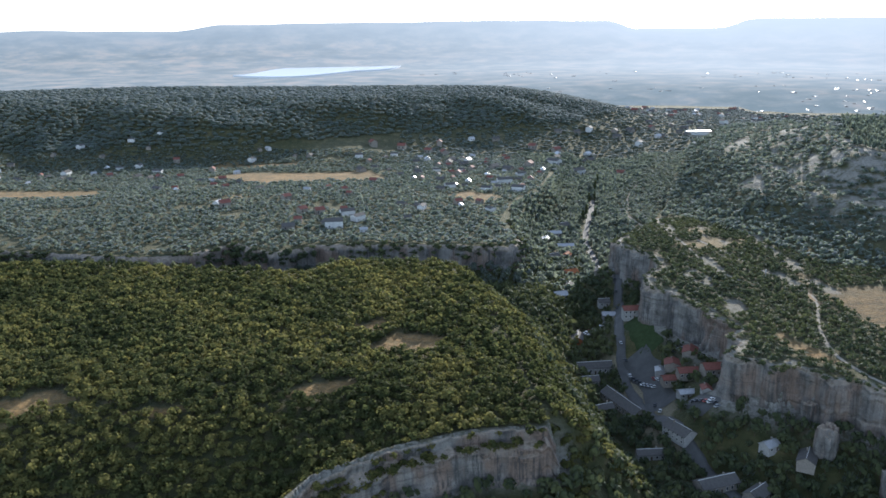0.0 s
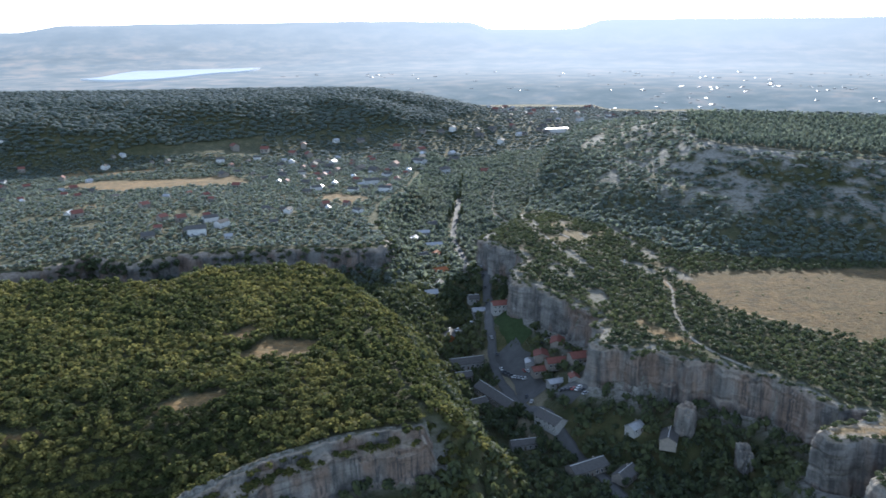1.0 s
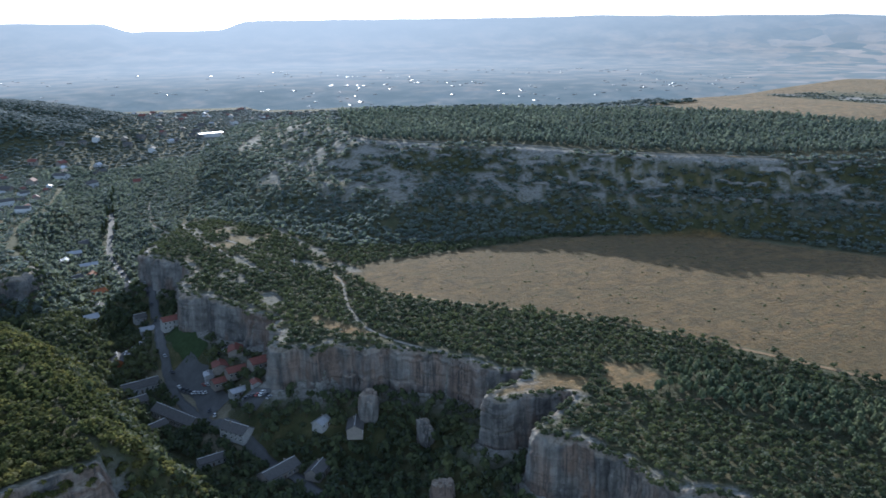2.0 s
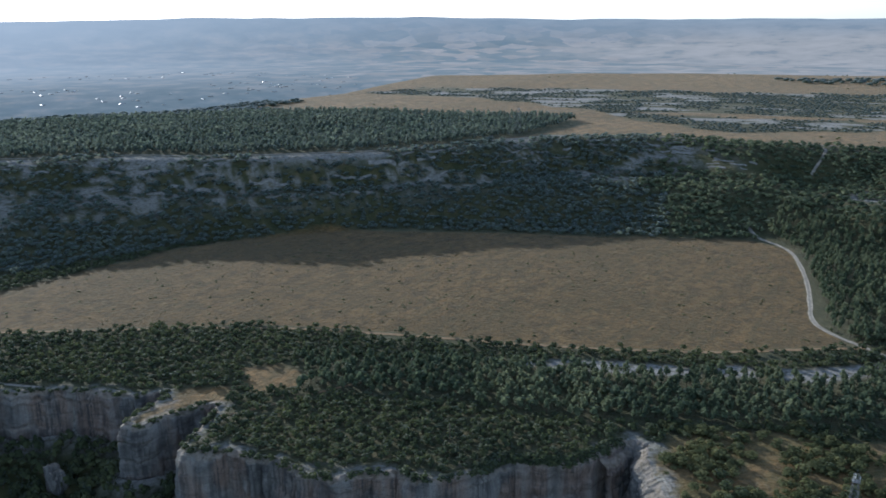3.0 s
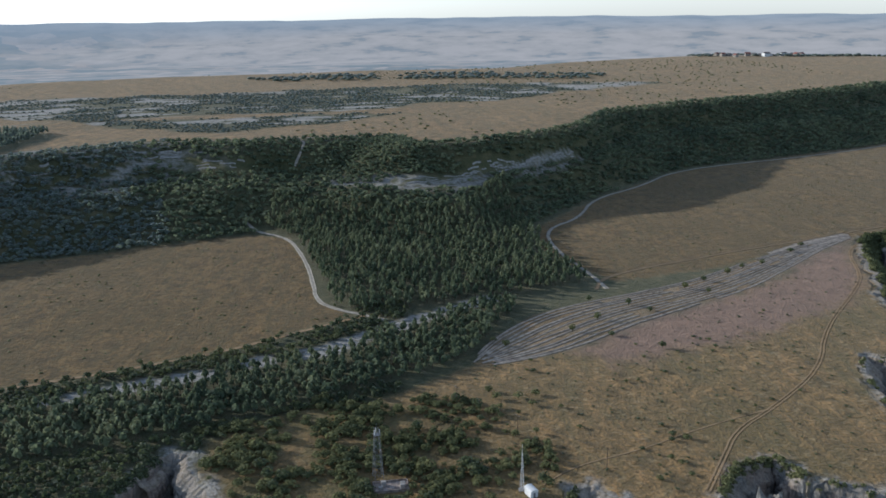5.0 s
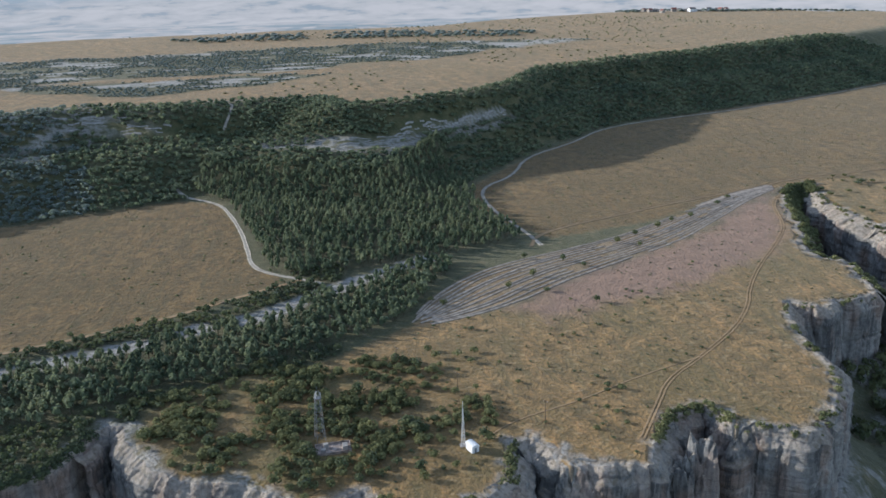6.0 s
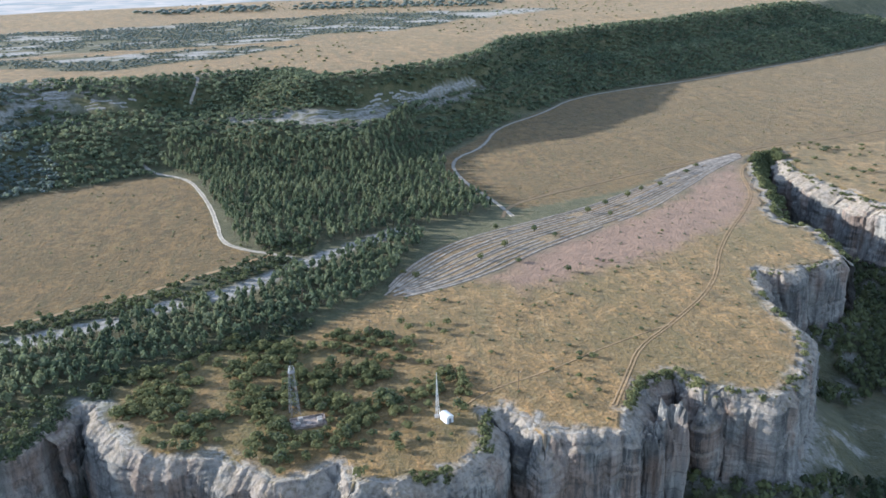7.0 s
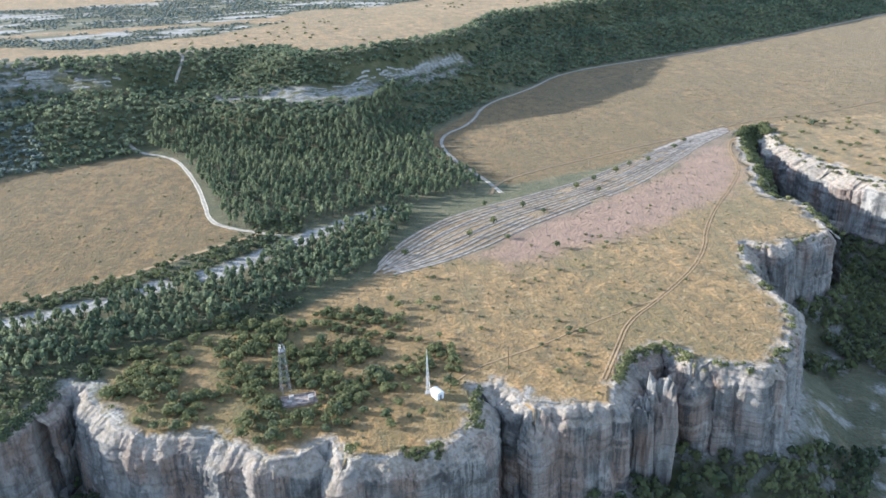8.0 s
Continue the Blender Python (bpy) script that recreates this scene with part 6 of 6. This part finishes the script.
    wood("slope_scrub", "dark green bushes in the head of the side canyon", "scrub", qx + n[:, 0] * (out - 3.0), qy + n[:, 1] * (out - 3.0), (1.2, 3.2), (1.6, 4.6), ROUND, LEAF_OLIVE, 79, 0.6,
         terrain(qx - n[:, 0] * 6, qy - n[:, 1] * 6) - np.clip(out - 3.0, 0, 20) * 0.85)
    qx, qy, n, out = beside(RIM_CANYON[:split - 2][::-1], 300, 9.0, lambda q, e: 0.5 + 0 * q)
    wood("slope_scrub", "olive bushes on the pale slope of the side canyon", "scrub", qx + n[:, 0] * (out - 3.0), qy + n[:, 1] * (out - 3.0), (0.8, 2.2), (1.0, 3.0), ROUND, LEAF_OLIVE, 89, 0.5,
         terrain(qx - n[:, 0] * 6, qy - n[:, 1] * 6) - np.clip(out - 3.0, 0, 20) * 0.5)
    qx, qy, n, out = beside((RIM_WALL[-2:] + RIM_VALLEY[:14])[::-1], 300, 5.0, lambda q, e: 0.9 + 0 * q)
    wood("ledge_scrub", "dark bushes over the brow of the cliff beside the prow", "scrub", qx + n[:, 0] * (out - 3.5), qy + n[:, 1] * (out - 3.5), (0.9, 2.2), (1.0, 3.0), ROUND, LEAF_DARK, 107, 0.4,
         terrain(qx - n[:, 0] * 6, qy - n[:, 1] * 6) - np.clip(out - 2.5, 0, 9) * 0.9)
    # valley floor below the cliffs
    x, y = scatter(-160, 420, 120, 1300, 5.1, 5)
    z = terrain(x, y)
    d = area_dist(x, y, WEST)
    ok = (z < -16) & (d > np.where((y < 352) & (x < 60), 9, 14)) & ((area_dist(x, y, SHELF) > 3)) & (area_dist(x, y, MESA_FOOT) > 0) & (fbm(x / 30, y / 30, 2, 41) > -0.34) & free(x, y, 1.2, False)
    # trees farther up the valley get paler leaves in place of haze
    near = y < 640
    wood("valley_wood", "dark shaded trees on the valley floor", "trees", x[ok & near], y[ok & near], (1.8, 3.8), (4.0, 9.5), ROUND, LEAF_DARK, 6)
    wood("valley_wood", "garden trees up the valley, paled as if by haze", "trees", x[ok & ~near], y[ok & ~near], (1.8, 3.8), (4.0, 9.0), ROUND_FAR, LEAF_HAZED, 36)
    x, y = scatter(150, 640, -480, 120, 5.0, 7)
    z = terrain(x, y)
    ok = (z < -16) & free(x, y, 2.0, False) & (fbm(x / 40, y / 40, 2, 3) > -0.17)
    wood("valley_wood", "dark shaded trees below the cliff", "trees", x[ok], y[ok], (1.8, 3.6), (4.0, 8.5), ROUND, LEAF_DARK, 8)
    x, y = scatter(36, 110, 290, 380, 3.8, 45)
    d = area_dist(x, y, WEST)
    ok = (d > 1.0) & (d < 20) & (x > 44)
    wood("oak_scrub", "oak scrub beside the end of the cliff", "scrub", x[ok], y[ok], (1.6, 3.0), (3.0, 6.0), ROUND, LEAF_SCRUB, 46)
    # east plateau: pines, belts and scrub
    x, y = scatter(440, 880, -120, 150, 5.0, 9)
    ok = inside(x, y, PINES_N) & (area_dist(x, y, MESA_FOOT) > -55) & free(x, y, 0.8)
    wood("pine_wood", "dark green pine wood beside the fields", "trees", x[ok], y[ok], (1.7, 2.9), (6.0, 11.0), PINE, LEAF_PINE, 10)
    x, y = scatter(240, 500, -60, 460, 4.4, 11)
    belt = inside(x, y, BELT)
    ok = belt & free(x, y, 0.8)
    wood("pine_wood", "dark green belt of pines along the stony bed", "trees", x[ok], y[ok], (1.7, 3.1), (4.8, 8.6), PINE + ROUND[:1], LEAF_PINE, 12)
    x, y = scatter(120, 480, 15, 760, 3.7, 13)
    d = area_dist(x, y, EAST, 90.0)
    ok = (d < -4) & ~inside(x, y, BELT) & (area_dist(x, y, MESA_FOOT) > 0) & (fbm(x / 25, y / 25, 3, 14) > -0.27 - 0.1 * sstep(300, 420, y)) & free(x, y, 0.6)
    wood("scrub", "grey-green scrub between the field and the cliff", "scrub", x[ok], y[ok], (1.1, 2.4), (1.6, 4.6), ROUND, LEAF_DARK, 15)
    # flank of the mesa
    x, y = scatter(180, 1330, -900, 1350, 5.6, 17)
    df, dt = area_dist(x, y, MESA_FOOT), area_dist(x, y, MESA_TOP)
    ok = (df < 1) & (dt > -8) & (~inside(x, y, PINES_N) | (df < -53)) & (fbm(x / 45, y / 45, 3, 18) > -0.36) & ~inside(x, y, KNOB) & free(x, y, 0.5)
    # up to this bearing the leaves are paler, to imitate haze
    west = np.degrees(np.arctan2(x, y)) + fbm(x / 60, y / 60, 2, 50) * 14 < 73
    wood("hill_wood", "scrub on the open flank of the mesa, painted haze-pale", "trees", x[ok & west], y[ok & west], (1.9, 3.8), (2.6, 6.0), ROUND_FAR, LEAF_HAZED, 18)
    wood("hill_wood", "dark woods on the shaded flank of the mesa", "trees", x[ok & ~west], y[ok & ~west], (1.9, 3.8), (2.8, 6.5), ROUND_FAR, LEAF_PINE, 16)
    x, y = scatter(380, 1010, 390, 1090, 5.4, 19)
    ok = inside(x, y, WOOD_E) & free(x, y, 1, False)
    # the leaf colour of this wood carries haze as well
    wood("pine_wood", "dark planted wood on top of the mesa", "trees", x[ok], y[ok], (1.9, 3.2), (6.0, 10.0), PINE_FAR, LEAF_HAZED, 20)
    x, y = scatter(620, 1900, -700, 1000, 24, 21)
    up = area_dist(x, y, MESA_TOP)
    ok = (up < -15) & ~inside(x, y, WOOD_E) & (fbm(x / 120, y / 60, 3, 22) > 0.02 + 0.25 * sstep(88, 80, np.degrees(np.arctan2(x, y))))
    wood("bushes", "scattered dark bushes on the dry upland", "bushes", x[ok], y[ok], (1.1, 2.6), (1.0, 3.0), ROUND_DIM, LEAF_OLIVE, 23)
    x, y = scatter(840, 1420, -420, 840, 5.8, 24)
    cov, ext = covers(x, y, 0 * x)
    ok = (old_quarry(x, y) > 0.5) & (cov[:, 1] < 0.4) & (fbm(x / 30, y / 30, 3, 61) > -0.14) & (area_dist(x, y, MESA_TOP) < -6)
    wood("bushes", "dark scrub among the old quarries", "bushes", x[ok], y[ok], (1.1, 2.5), (1.0, 2.7), ROUND_DIM, LEAF_HAZED, 25)
    x, y = scatter(1400, 1660, -340, 350, 15, 47)
    ok = inside(x, y, [(1562, 328), (1614, 179), (1637, -1), (1513, -318), (1440, -300), (1480, -1), (1490, 270)]) & (fbm(x / 60, y / 60, 2, 48) > -0.12)
    wood("tree_belt", "dark belt of trees across the dry upland", "trees", x[ok], y[ok], (4, 7), (4.0, 7.0), ROUND_DIM, LEAF_HAZED, 49)
    x, y = scatter(420, 1060, 740, 1330, 8.5, 91)
    r, az = np.hypot(x, y), np.degrees(np.arctan2(x, y))
    ok = (area_dist(x, y, MESA_TOP) < 4) & ~inside(x, y, WOOD_E) & (az < 47 + fbm(x / 40, y / 40, 2, 92) * 6) & (r < 1330)
    wood("far_wood", "haze-coloured woods behind the planted wood", "trees", x[ok], y[ok], (3.2, 6.0), (3.0, 7.0), ROUND_DIM, LEAF_HAZED, 93)
    x, y = scatter(1960, 2140, -1250, -640, 15, 96)
    ok = (fbm(x / 60, y / 60, 2, 97) > 0.02 - 0.2 * sstep(-850, -950, y)) & (x > 2000 + 0.1 * (y + 640)) & free(x, y, 0, False)
    wood("tree_belt", "dark trees round the far settlement", "trees", x[ok], y[ok], (4, 7.5), (4.0, 8.0), ROUND_DIM, LEAF_HAZED, 98)
    x, y = scatter(380, 1900, 700, 2300, 15, 102)
    r, az = np.hypot(x, y), np.degrees(np.arctan2(x, y))
    ok = (r > 1130) & (r < 2350) & (az > 19) & (az < 50) & (terrain(x, y) < 20)
    wood("far_wood", "haze-coloured woods below the back of the mesa", "trees", x[ok], y[ok], (4.0, 8.5), (3.0, 7.0), ROUND_DIM, LEAF_HAZED, 103)
    # light green scrub on the knob above the rock ledges
    x, y = scatter(690, 840, -90, 110, 3.9, 94)
    ok = inside(x, y, KNOB) & free(x, y, 0.2, False)
    wood("oak_scrub", "light green scrub on the knob of the mesa", "scrub", x[ok], y[ok], (1.6, 3.0), (2.4, 5.0), ROUND_FAR, LEAF_PINE, 95)
    # shelf with the settlement, haze put into its leaf colour
    x, y = scatter(-720, 190, 640, 1290, 6.2, 26)
    d = area_dist(x, y, SHELF)
    ok = (d < -3) & (fbm(x / 40, y / 40, 3, 27) > -0.24) & free(x, y, 1.5)
    wood("garden_trees", "green trees and gardens between the houses", "trees", x[ok], y[ok], (1.8, 3.8), (2.2, 5.4), ROUND_FAR, LEAF_HAZED, 28)
    x, y = scatter(-640, 120, 585, 760, 6.0, 29)
    ok = (area_dist(x, y, SHELF) > 4) & (area_dist(x, y, WEST) > 4) & free(x, y, 1.5, False)
    wood("valley_wood", "dark trees in the side valley", "trees", x[ok], y[ok], (2.0, 3.6), (3.5, 7.0), ROUND_FAR, LEAF_DARK, 30)
    # wooded ridge and town far off, haze put into their leaf colour
    x, y = scatter(-1150, 420, 1050, 1900, 8.2, 31)
    r = np.hypot(x, y)
    ok = (r > 1190) & (r < 1900) & (np.degrees(np.arctan2(x, y)) < 14) & (terrain(x, y) > -14)
    wood("ridge_wood", "woods on the far ridge, hazed blue-green", "trees", x[ok], y[ok], (3.2, 6.6), (3.0, 6.5), ROUND_DIM, LEAF_HAZED, 32)
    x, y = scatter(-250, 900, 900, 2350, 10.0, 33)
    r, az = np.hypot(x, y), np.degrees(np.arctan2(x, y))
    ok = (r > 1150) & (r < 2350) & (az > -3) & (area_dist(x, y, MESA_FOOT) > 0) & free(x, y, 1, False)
    wood("town_trees", "trees among the houses of the town", "trees", x[ok], y[ok], (2.6, 5.5), (2.0, 4.6), ROUND_DIM, LEAF_HAZED, 34)


plant_all()


def poplars():
    """Tall dark poplars and cypresses by the village, one object each."""
    v, f, m = crown_shape("poplar", 60, 501, 0.5, trunk=False)
    first = None
    for px, py, w, h in ((96, 590, 1.7, 15), (93, 596, 1.5, 13), (99, 602, 1.4, 12), (150, 905, 1.8, 16), (158, 930, 1.7, 15), (165, 915, 1.6, 14), (171, 990, 1.8, 16), (180, 1005, 1.6, 15), (128, 690, 1.5, 13),
                         (104, 640, 1.5, 13), (115, 720, 1.5, 12), (190, 1060, 1.8, 17), (200, 1100, 1.7, 16)):
        mtx = spot(px, py, px * 13.0) @ Matrix.Diagonal((w, w, h / 2, 1))
        if first is None:
            first = holder("poplar_tree")
            ob = mesh_tris("crown", v, f, [LEAF_DARK], {"tone": np.full(len(v), 0.25)})
            ob.parent = first
            bm = bmesh.new()
            bar(bm, (0, 0, -0.1), (0, 0, 1.4), 0.16, 7, 0.05)
            part("trunk", bm, BARK, first)
            t = first
        else:
            t = copy_thing(first, mtx)
        t.matrix_basis = mtx
        tagged(t, "tall dark poplar beside the village gardens", "tree", "poplars")


poplars()
